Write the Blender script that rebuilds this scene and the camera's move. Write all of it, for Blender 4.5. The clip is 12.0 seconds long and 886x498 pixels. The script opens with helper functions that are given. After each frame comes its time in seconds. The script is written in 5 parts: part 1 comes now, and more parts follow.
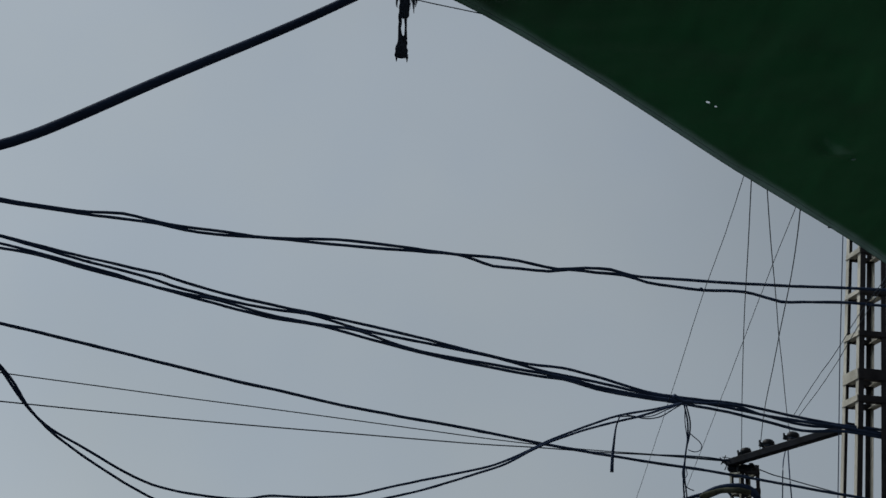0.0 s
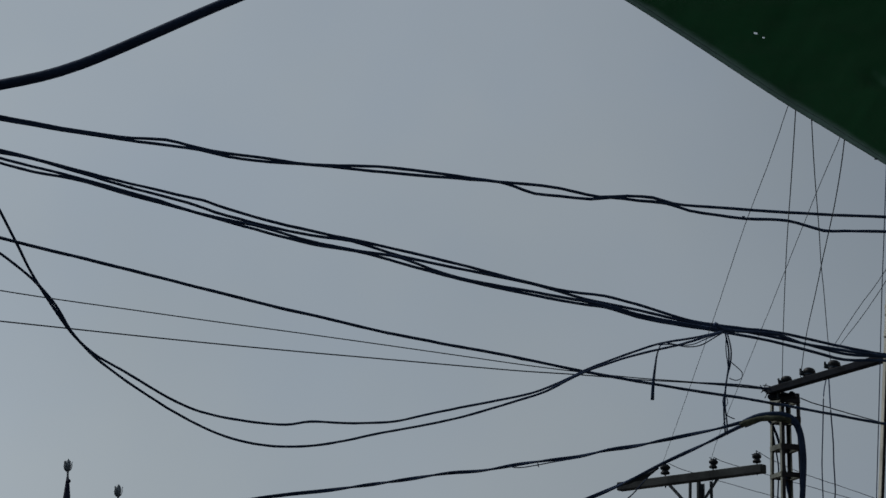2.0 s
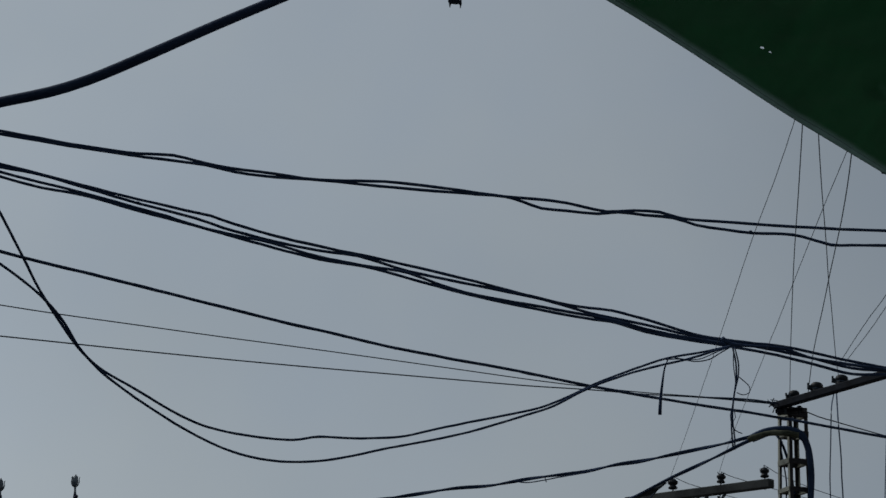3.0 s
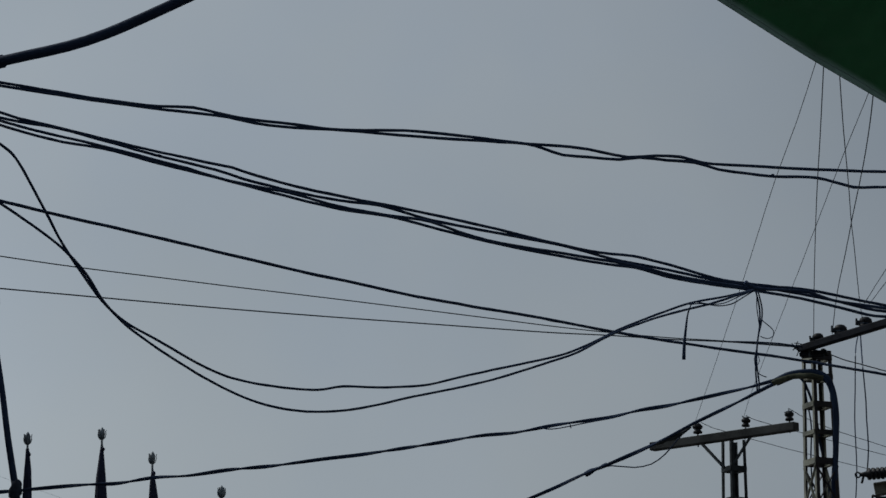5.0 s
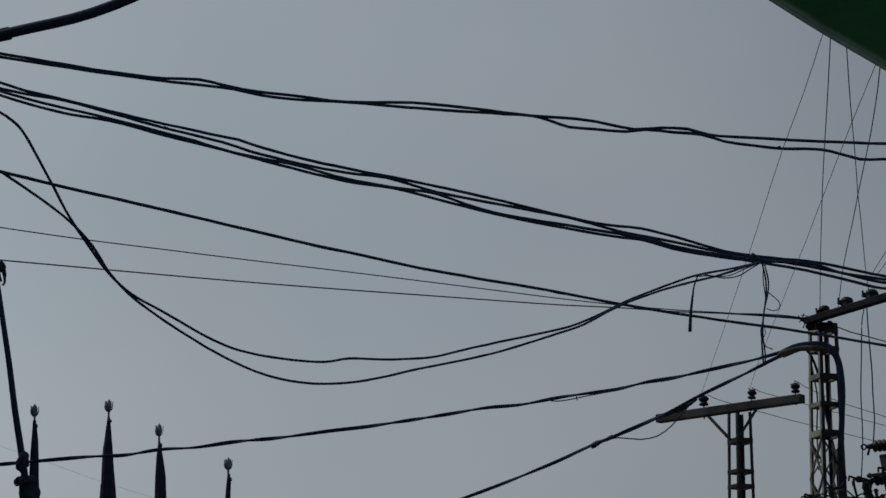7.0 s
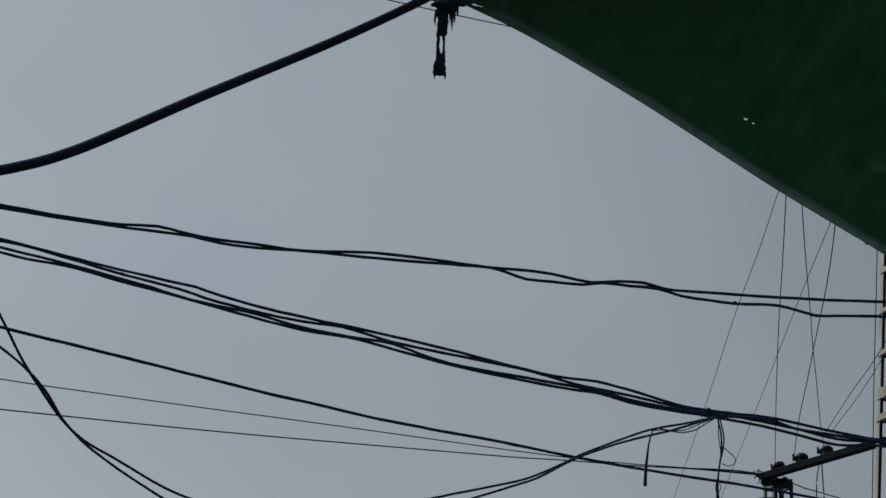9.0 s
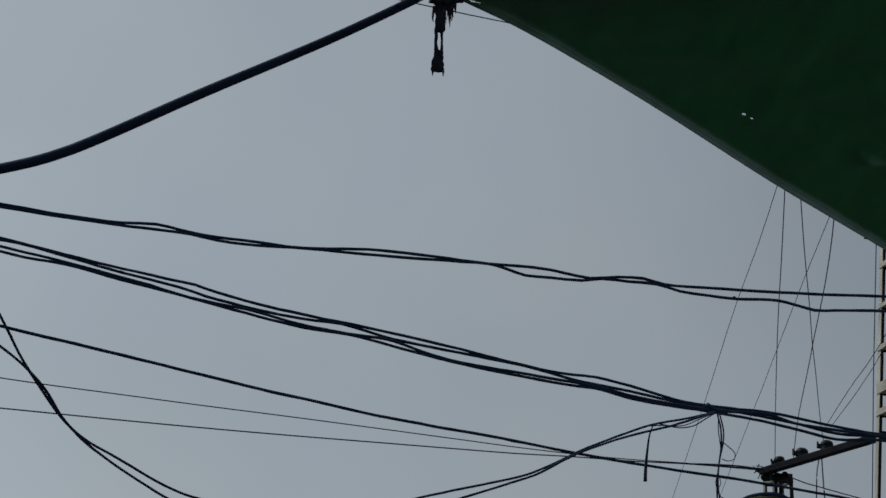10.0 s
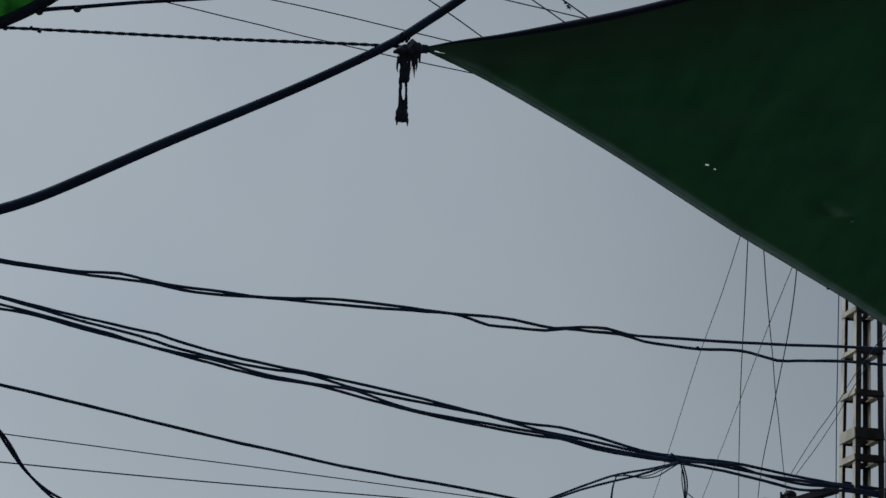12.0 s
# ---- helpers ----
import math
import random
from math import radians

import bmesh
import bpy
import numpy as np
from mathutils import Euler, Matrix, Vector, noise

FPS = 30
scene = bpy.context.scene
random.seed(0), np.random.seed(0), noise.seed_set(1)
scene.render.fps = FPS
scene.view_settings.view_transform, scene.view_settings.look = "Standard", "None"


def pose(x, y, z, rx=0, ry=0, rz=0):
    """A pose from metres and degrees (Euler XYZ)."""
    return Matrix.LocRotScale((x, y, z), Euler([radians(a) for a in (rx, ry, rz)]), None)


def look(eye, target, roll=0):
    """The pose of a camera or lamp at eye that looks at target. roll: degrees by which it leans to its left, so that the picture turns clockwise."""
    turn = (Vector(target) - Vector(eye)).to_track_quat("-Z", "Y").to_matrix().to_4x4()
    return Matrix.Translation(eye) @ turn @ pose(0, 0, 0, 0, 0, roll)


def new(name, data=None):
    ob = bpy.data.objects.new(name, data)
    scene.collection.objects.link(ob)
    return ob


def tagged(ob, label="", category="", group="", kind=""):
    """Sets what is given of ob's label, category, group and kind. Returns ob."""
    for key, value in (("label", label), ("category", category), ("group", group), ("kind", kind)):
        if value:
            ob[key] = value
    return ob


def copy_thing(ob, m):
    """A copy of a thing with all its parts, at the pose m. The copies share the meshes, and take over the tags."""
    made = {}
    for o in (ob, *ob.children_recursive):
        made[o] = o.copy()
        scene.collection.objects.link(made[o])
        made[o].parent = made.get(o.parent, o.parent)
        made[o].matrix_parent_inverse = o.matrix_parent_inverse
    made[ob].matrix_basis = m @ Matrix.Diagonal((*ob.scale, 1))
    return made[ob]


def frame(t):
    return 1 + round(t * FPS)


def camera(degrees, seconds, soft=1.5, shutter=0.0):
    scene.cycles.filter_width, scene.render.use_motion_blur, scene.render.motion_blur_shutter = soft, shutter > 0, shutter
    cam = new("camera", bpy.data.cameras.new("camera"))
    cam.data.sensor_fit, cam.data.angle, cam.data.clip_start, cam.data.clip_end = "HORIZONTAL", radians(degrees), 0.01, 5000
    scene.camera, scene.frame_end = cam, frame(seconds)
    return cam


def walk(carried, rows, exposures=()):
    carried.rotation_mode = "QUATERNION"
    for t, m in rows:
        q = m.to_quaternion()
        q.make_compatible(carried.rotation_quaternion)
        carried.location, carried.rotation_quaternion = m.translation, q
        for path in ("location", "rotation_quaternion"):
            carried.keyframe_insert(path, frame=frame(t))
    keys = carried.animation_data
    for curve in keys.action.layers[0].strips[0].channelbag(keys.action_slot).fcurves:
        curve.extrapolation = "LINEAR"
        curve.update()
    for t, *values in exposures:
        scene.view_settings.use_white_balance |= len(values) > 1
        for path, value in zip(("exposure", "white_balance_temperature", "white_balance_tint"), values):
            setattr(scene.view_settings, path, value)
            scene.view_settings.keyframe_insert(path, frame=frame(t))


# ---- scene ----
cam = camera(24.0, 12.0, soft=1.5)

# the camera is hand-held from one spot and turns: seconds, then its turn in degrees
PATH = [
    (0.0, 108.525, -0.245, -2.319),
    (0.2, 106.518, -0.541, -1.360),
    (0.3, 106.335, -0.539, -1.193),
    (0.5, 106.316, -0.569, -1.142),
    (0.8, 106.426, -0.593, -1.380),
    (1.0, 106.179, -0.545, -1.374),
    (1.2, 105.831, -0.512, -1.390),
    (1.5, 105.779, -0.528, -1.290),
    (1.7, 106.205, -0.710, -1.286),
    (2.0, 106.458, -0.825, -1.357),
    (2.2, 106.665, -0.959, -1.340),
    (2.5, 106.717, -0.938, -1.276),
    (2.7, 106.740, -0.905, -1.314),
    (3.0, 106.865, -0.784, -1.143),
    (3.2, 106.885, -0.774, -0.973),
    (4.8, 106.598, -0.531, -1.002),
    (5.0, 105.438, -0.129, -0.324),
    (5.2, 105.393, -0.291, -0.466),
    (5.5, 104.774, -0.105, -0.135),
    (5.7, 103.821, 0.020, 0.102),
    (6.0, 104.000, -0.291, -0.073),
    (6.2, 104.424, -0.556, -0.113),
    (6.5, 104.524, -0.517, -0.026),
    (6.7, 104.697, -0.395, -0.082),
    (7.0, 104.673, -0.169, -0.157),
    (7.2, 104.792, -0.205, -0.140),
    (7.5, 105.034, -0.235, -0.151),
    (7.7, 105.789, -0.377, -0.439),
    (9.3, 108.910, -0.615, -1.555),
    (9.5, 108.820, -0.554, -1.435),
    (9.7, 108.869, -0.528, -1.478),
    (10.0, 108.723, -0.354, -1.473),
    (10.2, 108.720, -0.345, -1.424),
    (10.5, 108.648, -0.334, -1.641),
    (10.7, 108.686, -0.333, -1.682),
    (11.0, 107.845, -0.182, -1.885),
    (11.2, 107.952, -0.263, -2.085),
    (11.5, 109.075, -0.254, -2.349),
    (11.7, 109.680, 0.062, -2.749),
    (12.0, 110.096, -0.128, -2.445),
]
EYE = (0.0, 0.0, 1.6)
SETTLE = {0.0: 1.0, 0.2: 0.2}  # it starts two centimetres off its spot
walk(cam, [(t, pose(EYE[0] + 0.018 * SETTLE.get(t, 0.0), EYE[1], EYE[2] - 0.020 * SETTLE.get(t, 0.0), rx, ry, rz)) for t, rx, ry, rz in PATH],
     exposures=[(0.0, 0.26, 6500, 10), (0.5, 0.04, 6440, 10), (3.2, 0.04, 6440, 10), (5.0, 0.03, 6480, 10), (5.5, -0.02, 6490, 10), (6.2, -0.035, 6520, 10), (7.7, -0.02, 6640, 10), (9.3, 0.12, 6550, 10), (11.5, 0.14, 6540, 10), (12.0, 0.245, 6530, 10)])

# ---------------------------------------------------------------- light: an overcast sky
world = bpy.data.worlds.new("overcast_sky")
scene.world = world
world.use_nodes = True
wn, wl = world.node_tree.nodes, world.node_tree.links
wn.clear()
SUN_UP, SUN_ROUND = radians(50), radians(295)
sky = wn.new("ShaderNodeTexSky")
sky.sky_type, sky.sun_disc = "NISHITA", False
sky.sun_elevation, sky.sun_rotation = SUN_UP, SUN_ROUND
sky.dust_density, sky.air_density = 4.0, 1.2
sky_bg = wn.new("ShaderNodeBackground")
sky_bg.inputs["Strength"].default_value = 0.06
wl.new(sky.outputs[0], sky_bg.inputs["Color"])
way = wn.new("ShaderNodeTexCoord")
clouds = wn.new("ShaderNodeTexNoise")
clouds.inputs["Scale"].default_value = 3.2
clouds.inputs["Detail"].default_value = 4.0
clouds.inputs["Roughness"].default_value = 0.45
wl.new(way.outputs["Generated"], clouds.inputs["Vector"])
tone = wn.new("ShaderNodeValToRGB")
tone.color_ramp.elements[0].position, tone.color_ramp.elements[0].color = 0.3, (0.232, 0.272, 0.3115, 1)
tone.color_ramp.elements[1].position, tone.color_ramp.elements[1].color = 0.7, (0.284, 0.325, 0.364, 1)
wl.new(clouds.outputs["Fac"], tone.inputs["Fac"])
# the cloud is thinner, and brighter, towards the sun's side of the sky
side = wn.new("ShaderNodeVectorMath")
side.operation = "DOT_PRODUCT"
wl.new(way.outputs["Generated"], side.inputs[0])
side.inputs[1].default_value = (-0.93, 0.35, -0.22)
lift = wn.new("ShaderNodeMath")
lift.operation = "ADD"
wl.new(side.outputs["Value"], lift.inputs[0])
lift.inputs[1].default_value = 0.802
hold = wn.new("ShaderNodeClamp")
hold.inputs["Min"].default_value, hold.inputs["Max"].default_value = 0.4, 1.6
wl.new(lift.outputs[0], hold.inputs["Value"])
shade = wn.new("ShaderNodeVectorMath")
shade.operation = "SCALE"
wl.new(tone.outputs["Color"], shade.inputs[0])
wl.new(hold.outputs[0], shade.inputs["Scale"])
# faint warm and cool drifts in the cloud
drift = wn.new("ShaderNodeTexNoise")
drift.inputs["Scale"].default_value, drift.inputs["Detail"].default_value = 9.0, 6.0
wl.new(way.outputs["Generated"], drift.inputs["Vector"])
drift_tone = wn.new("ShaderNodeValToRGB")
drift_tone.color_ramp.elements[0].position, drift_tone.color_ramp.elements[0].color = 0.33, (0.98, 0.99, 1.005, 1)
drift_tone.color_ramp.elements[1].position, drift_tone.color_ramp.elements[1].color = 0.67, (1.025, 1.012, 0.985, 1)
wl.new(drift.outputs["Fac"], drift_tone.inputs["Fac"])
tinted = wn.new("ShaderNodeVectorMath")
tinted.operation = "MULTIPLY"
wl.new(shade.outputs[0], tinted.inputs[0])
wl.new(drift_tone.outputs["Color"], tinted.inputs[1])
# the cloud is warmer low on the sun's side and cooler high on the other
warmth = wn.new("ShaderNodeVectorMath")
warmth.operation = "DOT_PRODUCT"
wl.new(way.outputs["Generated"], warmth.inputs[0])
warmth.inputs[1].default_value = (-0.9, 0.0, -0.9)
warm_tone = wn.new("ShaderNodeMapRange")
warm_tone.data_type = "FLOAT_VECTOR"
wl.new(warmth.outputs["Value"], warm_tone.inputs[6])
warm_tone.inputs[7].default_value, warm_tone.inputs[8].default_value = (-0.6,) * 3, (0.05,) * 3
warm_tone.inputs[9].default_value, warm_tone.inputs[10].default_value = (0.990, 1.0, 1.020), (1.010, 1.0, 0.982)
toned = wn.new("ShaderNodeVectorMath")
toned.operation = "MULTIPLY"
wl.new(tinted.outputs[0], toned.inputs[0])
wl.new(warm_tone.outputs["Vector"], toned.inputs[1])
cloud_bg = wn.new("ShaderNodeBackground")
cloud_bg.inputs["Strength"].default_value = 1.0
wl.new(toned.outputs[0], cloud_bg.inputs["Color"])
both = wn.new("ShaderNodeMixShader")
both.inputs["Fac"].default_value = 0.93
wl.new(sky_bg.outputs[0], both.inputs[1])
wl.new(cloud_bg.outputs[0], both.inputs[2])
wout = wn.new("ShaderNodeOutputWorld")
wl.new(both.outputs[0], wout.inputs["Surface"])

sun = new("sun", bpy.data.lights.new("sun", "SUN"))
sun.data.energy, sun.data.angle, sun.data.color = 1.25, radians(20), (1.0, 0.96, 0.9)
sun.matrix_world = look((0, 0, 40), (math.cos(SUN_UP) * 0.906, -math.cos(SUN_UP) * 0.423, 40 - math.sin(SUN_UP)))


# ---------------------------------------------------------------- materials
def material(name, colour, dark=None, rough=0.6, metal=0.0, grain=60.0, patch=6.0, bump=0.15, mix=0.6, spec=0.5):
    """A surface that varies between two colours: coarse patches and fine grain, with a fine relief."""
    m = bpy.data.materials.new(name)
    m.use_nodes = True
    n, l = m.node_tree.nodes, m.node_tree.links
    b = n["Principled BSDF"]
    dark = dark or tuple(c * 0.6 for c in colour)
    co = n.new("ShaderNodeTexCoord")
    big, fine = n.new("ShaderNodeTexNoise"), n.new("ShaderNodeTexNoise")
    big.inputs["Scale"].default_value, big.inputs["Detail"].default_value = patch, 5
    fine.inputs["Scale"].default_value, fine.inputs["Detail"].default_value = grain, 3
    for t in (big, fine):
        l.new(co.outputs["Object"], t.inputs["Vector"])
    add = n.new("ShaderNodeMath")
    add.operation = "MULTIPLY_ADD"
    l.new(fine.outputs["Fac"], add.inputs[0])
    add.inputs[1].default_value = 0.4
    l.new(big.outputs["Fac"], add.inputs[2])
    ramp = n.new("ShaderNodeValToRGB")
    ramp.color_ramp.elements[0].position, ramp.color_ramp.elements[0].color = 0.5 - 0.2 * mix + 0.1, (*dark, 1)
    ramp.color_ramp.elements[1].position, ramp.color_ramp.elements[1].color = 0.7 + 0.2 * mix, (*colour, 1)
    l.new(add.outputs[0], ramp.inputs["Fac"])
    l.new(ramp.outputs["Color"], b.inputs["Base Color"])
    b.inputs["Roughness"].default_value, b.inputs["Metallic"].default_value = rough, metal
    b.inputs["Specular IOR Level"].default_value = spec
    bp = n.new("ShaderNodeBump")
    bp.inputs["Strength"].default_value, bp.inputs["Distance"].default_value = bump, 0.01
    l.new(fine.outputs["Fac"], bp.inputs["Height"])
    l.new(bp.outputs["Normal"], b.inputs["Normal"])
    return m


def cloth_material(name, colour, dark, through_colour, share, weave=900.0):
    """Woven sheet that lets some light through."""
    m = material(name, colour, dark, rough=0.75, grain=weave, patch=2.2, bump=0.25)
    n, l = m.node_tree.nodes, m.node_tree.links
    tr = n.new("ShaderNodeBsdfTranslucent")
    tr.inputs["Color"].default_value = (*through_colour, 1)
    mx = n.new("ShaderNodeMixShader")
    mx.inputs["Fac"].default_value = share
    l.new(n["Principled BSDF"].outputs[0], mx.inputs[1])
    l.new(tr.outputs[0], mx.inputs[2])
    l.new(mx.outputs[0], n["Material Output"].inputs["Surface"])
    return m


RUBBER = material("black_cable_sheath", (0.037, 0.061, 0.120), (0.023, 0.038, 0.076), rough=0.7, grain=80, patch=4, spec=0.08)
OLD_WIRE = material("weathered_bare_wire", (0.045, 0.065, 0.095), (0.025, 0.037, 0.055), rough=0.7, spec=0.15, grain=120)
STEEL = material("dull_galvanised_steel", (0.31, 0.32, 0.265), (0.11, 0.113, 0.096), rough=0.6, metal=0.35, grain=90, patch=5)
BLACK_STEEL = material("black_steel", (0.013, 0.017, 0.025), (0.007, 0.009, 0.013), rough=0.75, grain=80, patch=6, spec=0.1)
MOSSY = material("mossy_grey_steel", (0.12, 0.13, 0.095), (0.026, 0.03, 0.023), rough=0.85, grain=60, patch=9, bump=0.5, spec=0.1)
# darkened steel that stands for pole faces in shade
SHADED_FACE = material("shaded_pole_steel", (0.055, 0.052, 0.056), (0.026, 0.025, 0.028), rough=0.7, metal=0.2, grain=80, patch=5, spec=0.1)
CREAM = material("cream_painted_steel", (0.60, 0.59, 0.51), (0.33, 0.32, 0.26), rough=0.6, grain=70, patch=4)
RUST = material("dark_rusty_steel", (0.05, 0.06, 0.068), (0.024, 0.03, 0.036), rough=0.75, metal=0.2, grain=80, patch=7, spec=0.1)
TIMBER = material("grey_weathered_timber", (0.075, 0.08, 0.08), (0.03, 0.033, 0.035), rough=0.85, grain=45, patch=3, bump=0.4, spec=0.1)
MOSS_CERAMIC = material("mossy_brown_ceramic", (0.032, 0.036, 0.032), (0.015, 0.017, 0.016), rough=0.7, spec=0.2, grain=45, patch=12)
CERAMIC = material("brown_glazed_ceramic", (0.02, 0.023, 0.028), (0.011, 0.013, 0.016), rough=0.5, spec=0.2, grain=40)
TARP = cloth_material("green_tarpaulin", (0.0045, 0.028, 0.0105), (0.0028, 0.019, 0.007), (0.009, 0.066, 0.025), 0.38)
# mid tone of the sky-lit edge, put into the cloth's colour
HALF_HEM = cloth_material("half_lit_green_tarpaulin", (0.02, 0.06, 0.035), (0.014, 0.045, 0.026), (0.036, 0.115, 0.065), 0.4)
LEAF_TARP = cloth_material("bright_green_tarpaulin", (0.02, 0.11, 0.02), (0.01, 0.05, 0.012), (0.03, 0.26, 0.03), 0.5)
ln, ll = LEAF_TARP.node_tree.nodes, LEAF_TARP.node_tree.links
# the corner's highlights and dark shading are put into the colour as noise
layers = ln.new("ShaderNodeTexNoise")
layers.inputs["Scale"].default_value, layers.inputs["Detail"].default_value = 11.0, 4.0
ll.new(ln["Texture Coordinate"].outputs["Object"], layers.inputs["Vector"])
highlight_ramp = ln.new("ShaderNodeValToRGB")
highlight_ramp.color_ramp.elements[0].position, highlight_ramp.color_ramp.elements[0].color = 0.4, (0.004, 0.036, 0.008, 1)
highlight_ramp.color_ramp.elements[1].position, highlight_ramp.color_ramp.elements[1].color = 0.62, (0.024, 0.21, 0.026, 1)
ll.new(layers.outputs["Fac"], highlight_ramp.inputs["Fac"])
ll.new(highlight_ramp.outputs["Color"], ln["Translucent BSDF"].inputs["Color"])
PATCH_AT, PATCH_LONG = Vector((1.691, 6.854, 4.300)), Vector((0.571, 0.821, 0))
# skylight on the free edge is painted pale; the sheet darkens towards the cord
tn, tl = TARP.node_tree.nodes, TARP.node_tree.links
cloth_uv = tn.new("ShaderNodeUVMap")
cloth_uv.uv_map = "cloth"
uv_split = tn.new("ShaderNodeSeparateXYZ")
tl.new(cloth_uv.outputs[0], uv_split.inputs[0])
edge_noise = tn.new("ShaderNodeTexNoise")
edge_noise.inputs["Scale"].default_value, edge_noise.inputs["Detail"].default_value = 5.0, 5.0
tl.new(tn["Texture Coordinate"].outputs["Object"], edge_noise.inputs["Vector"])
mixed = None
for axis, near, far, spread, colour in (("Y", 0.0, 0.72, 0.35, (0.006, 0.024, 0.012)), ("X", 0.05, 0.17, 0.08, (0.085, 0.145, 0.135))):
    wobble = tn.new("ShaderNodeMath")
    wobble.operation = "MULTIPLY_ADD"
    tl.new(edge_noise.outputs["Fac"], wobble.inputs[0])
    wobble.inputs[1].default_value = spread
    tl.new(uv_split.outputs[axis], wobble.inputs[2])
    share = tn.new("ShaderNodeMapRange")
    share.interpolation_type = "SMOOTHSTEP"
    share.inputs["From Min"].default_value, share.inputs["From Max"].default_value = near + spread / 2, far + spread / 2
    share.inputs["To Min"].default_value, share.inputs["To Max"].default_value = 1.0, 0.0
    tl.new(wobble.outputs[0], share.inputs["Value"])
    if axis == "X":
        # the painted pale edge fades out towards the narrow tied corner
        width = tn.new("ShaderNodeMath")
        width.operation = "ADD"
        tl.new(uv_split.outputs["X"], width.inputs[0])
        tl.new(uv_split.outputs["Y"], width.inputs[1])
        tip_fade = tn.new("ShaderNodeMapRange")
        tip_fade.inputs["From Min"].default_value, tip_fade.inputs["From Max"].default_value = 0.06, 0.8
        tl.new(width.outputs[0], tip_fade.inputs["Value"])
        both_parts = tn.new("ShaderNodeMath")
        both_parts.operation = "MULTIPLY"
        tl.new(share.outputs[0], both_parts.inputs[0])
        tl.new(tip_fade.outputs[0], both_parts.inputs[1])
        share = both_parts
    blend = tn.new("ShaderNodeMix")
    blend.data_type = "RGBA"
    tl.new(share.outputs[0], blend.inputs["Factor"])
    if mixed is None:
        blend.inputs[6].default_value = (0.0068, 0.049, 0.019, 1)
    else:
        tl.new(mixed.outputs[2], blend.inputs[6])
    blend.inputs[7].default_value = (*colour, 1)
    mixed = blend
streaks = tn.new("ShaderNodeTexNoise")
stretch = tn.new("ShaderNodeMapping")
stretch.inputs["Rotation"].default_value = (0, 0, radians(62))
stretch.inputs["Scale"].default_value = (7.0, 1.1, 4.0)
tl.new(tn["Texture Coordinate"].outputs["Object"], stretch.inputs["Vector"])
tl.new(stretch.outputs[0], streaks.inputs["Vector"])
streaks.inputs["Scale"].default_value, streaks.inputs["Detail"].default_value, streaks.inputs["Roughness"].default_value = 1.6, 8.0, 0.62
thin = tn.new("ShaderNodeMapRange")
thin.inputs["From Min"].default_value, thin.inputs["From Max"].default_value = 0.3, 0.7
thin.inputs["To Min"].default_value, thin.inputs["To Max"].default_value = 0.78, 1.22
tl.new(streaks.outputs["Fac"], thin.inputs["Value"])
woven = tn.new("ShaderNodeVectorMath")
woven.operation = "SCALE"
# light caught by a crease low on the sheet, painted as a pale patch
off = tn.new("ShaderNodeVectorMath")
off.operation = "SUBTRACT"
tl.new(tn["Texture Coordinate"].outputs["Object"], off.inputs[0])
off.inputs[1].default_value = PATCH_AT
axes = []
for direction, reach in ((PATCH_LONG, 0.16), (Vector((-PATCH_LONG.y, PATCH_LONG.x, 0)), 0.03)):
    dot = tn.new("ShaderNodeVectorMath")
    dot.operation = "DOT_PRODUCT"
    tl.new(off.outputs[0], dot.inputs[0])
    dot.inputs[1].default_value = direction / reach
    square = tn.new("ShaderNodeMath")
    square.operation = "MULTIPLY"
    tl.new(dot.outputs["Value"], square.inputs[0])
    tl.new(dot.outputs["Value"], square.inputs[1])
    axes.append(square)
reach_sum = tn.new("ShaderNodeMath")
reach_sum.operation = "ADD"
tl.new(axes[0].outputs[0], reach_sum.inputs[0])
tl.new(axes[1].outputs[0], reach_sum.inputs[1])
ragged = tn.new("ShaderNodeTexNoise")
ragged.inputs["Scale"].default_value, ragged.inputs["Detail"].default_value = 22.0, 4.0
tl.new(tn["Texture Coordinate"].outputs["Object"], ragged.inputs["Vector"])
rim = tn.new("ShaderNodeMath")
rim.operation = "MULTIPLY_ADD"
tl.new(ragged.outputs["Fac"], rim.inputs[0])
rim.inputs[1].default_value = 1.6
tl.new(reach_sum.outputs[0], rim.inputs[2])
crease_light = tn.new("ShaderNodeMapRange")
crease_light.interpolation_type = "SMOOTHSTEP"
crease_light.inputs["From Min"].default_value, crease_light.inputs["From Max"].default_value = 0.6, 1.7
crease_light.inputs["To Min"].default_value, crease_light.inputs["To Max"].default_value = 0.5, 0.0
tl.new(rim.outputs[0], crease_light.inputs["Value"])
patched = tn.new("ShaderNodeMix")
patched.data_type = "RGBA"
tl.new(crease_light.outputs[0], patched.inputs["Factor"])
tl.new(mixed.outputs[2], patched.inputs[6])
patched.inputs[7].default_value = (0.045, 0.10, 0.075, 1)
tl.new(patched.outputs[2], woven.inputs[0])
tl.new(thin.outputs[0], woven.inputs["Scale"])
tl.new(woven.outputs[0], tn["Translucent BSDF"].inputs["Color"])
NAVY = material("dark_navy_cloth", (0.024, 0.032, 0.078), (0.013, 0.018, 0.045), rough=0.9, grain=400, patch=9, bump=0.3)
RAG = material("dark_frayed_cloth", (0.042, 0.060, 0.096), (0.02, 0.029, 0.048), rough=0.95, grain=300, patch=20, bump=0.5)
ROPE = material("dark_twisted_rope", (0.042, 0.066, 0.13), (0.022, 0.034, 0.07), rough=0.95, grain=400, patch=30, bump=0.5)
SILVER = material("dull_silver_paint", (0.25, 0.31, 0.36), (0.11, 0.14, 0.17), rough=0.5, metal=0.1, grain=150, patch=30)
GROMMET = material("pale_worn_plastic", (0.34, 0.62, 0.60), (0.22, 0.42, 0.40), rough=0.6, grain=300, patch=40)
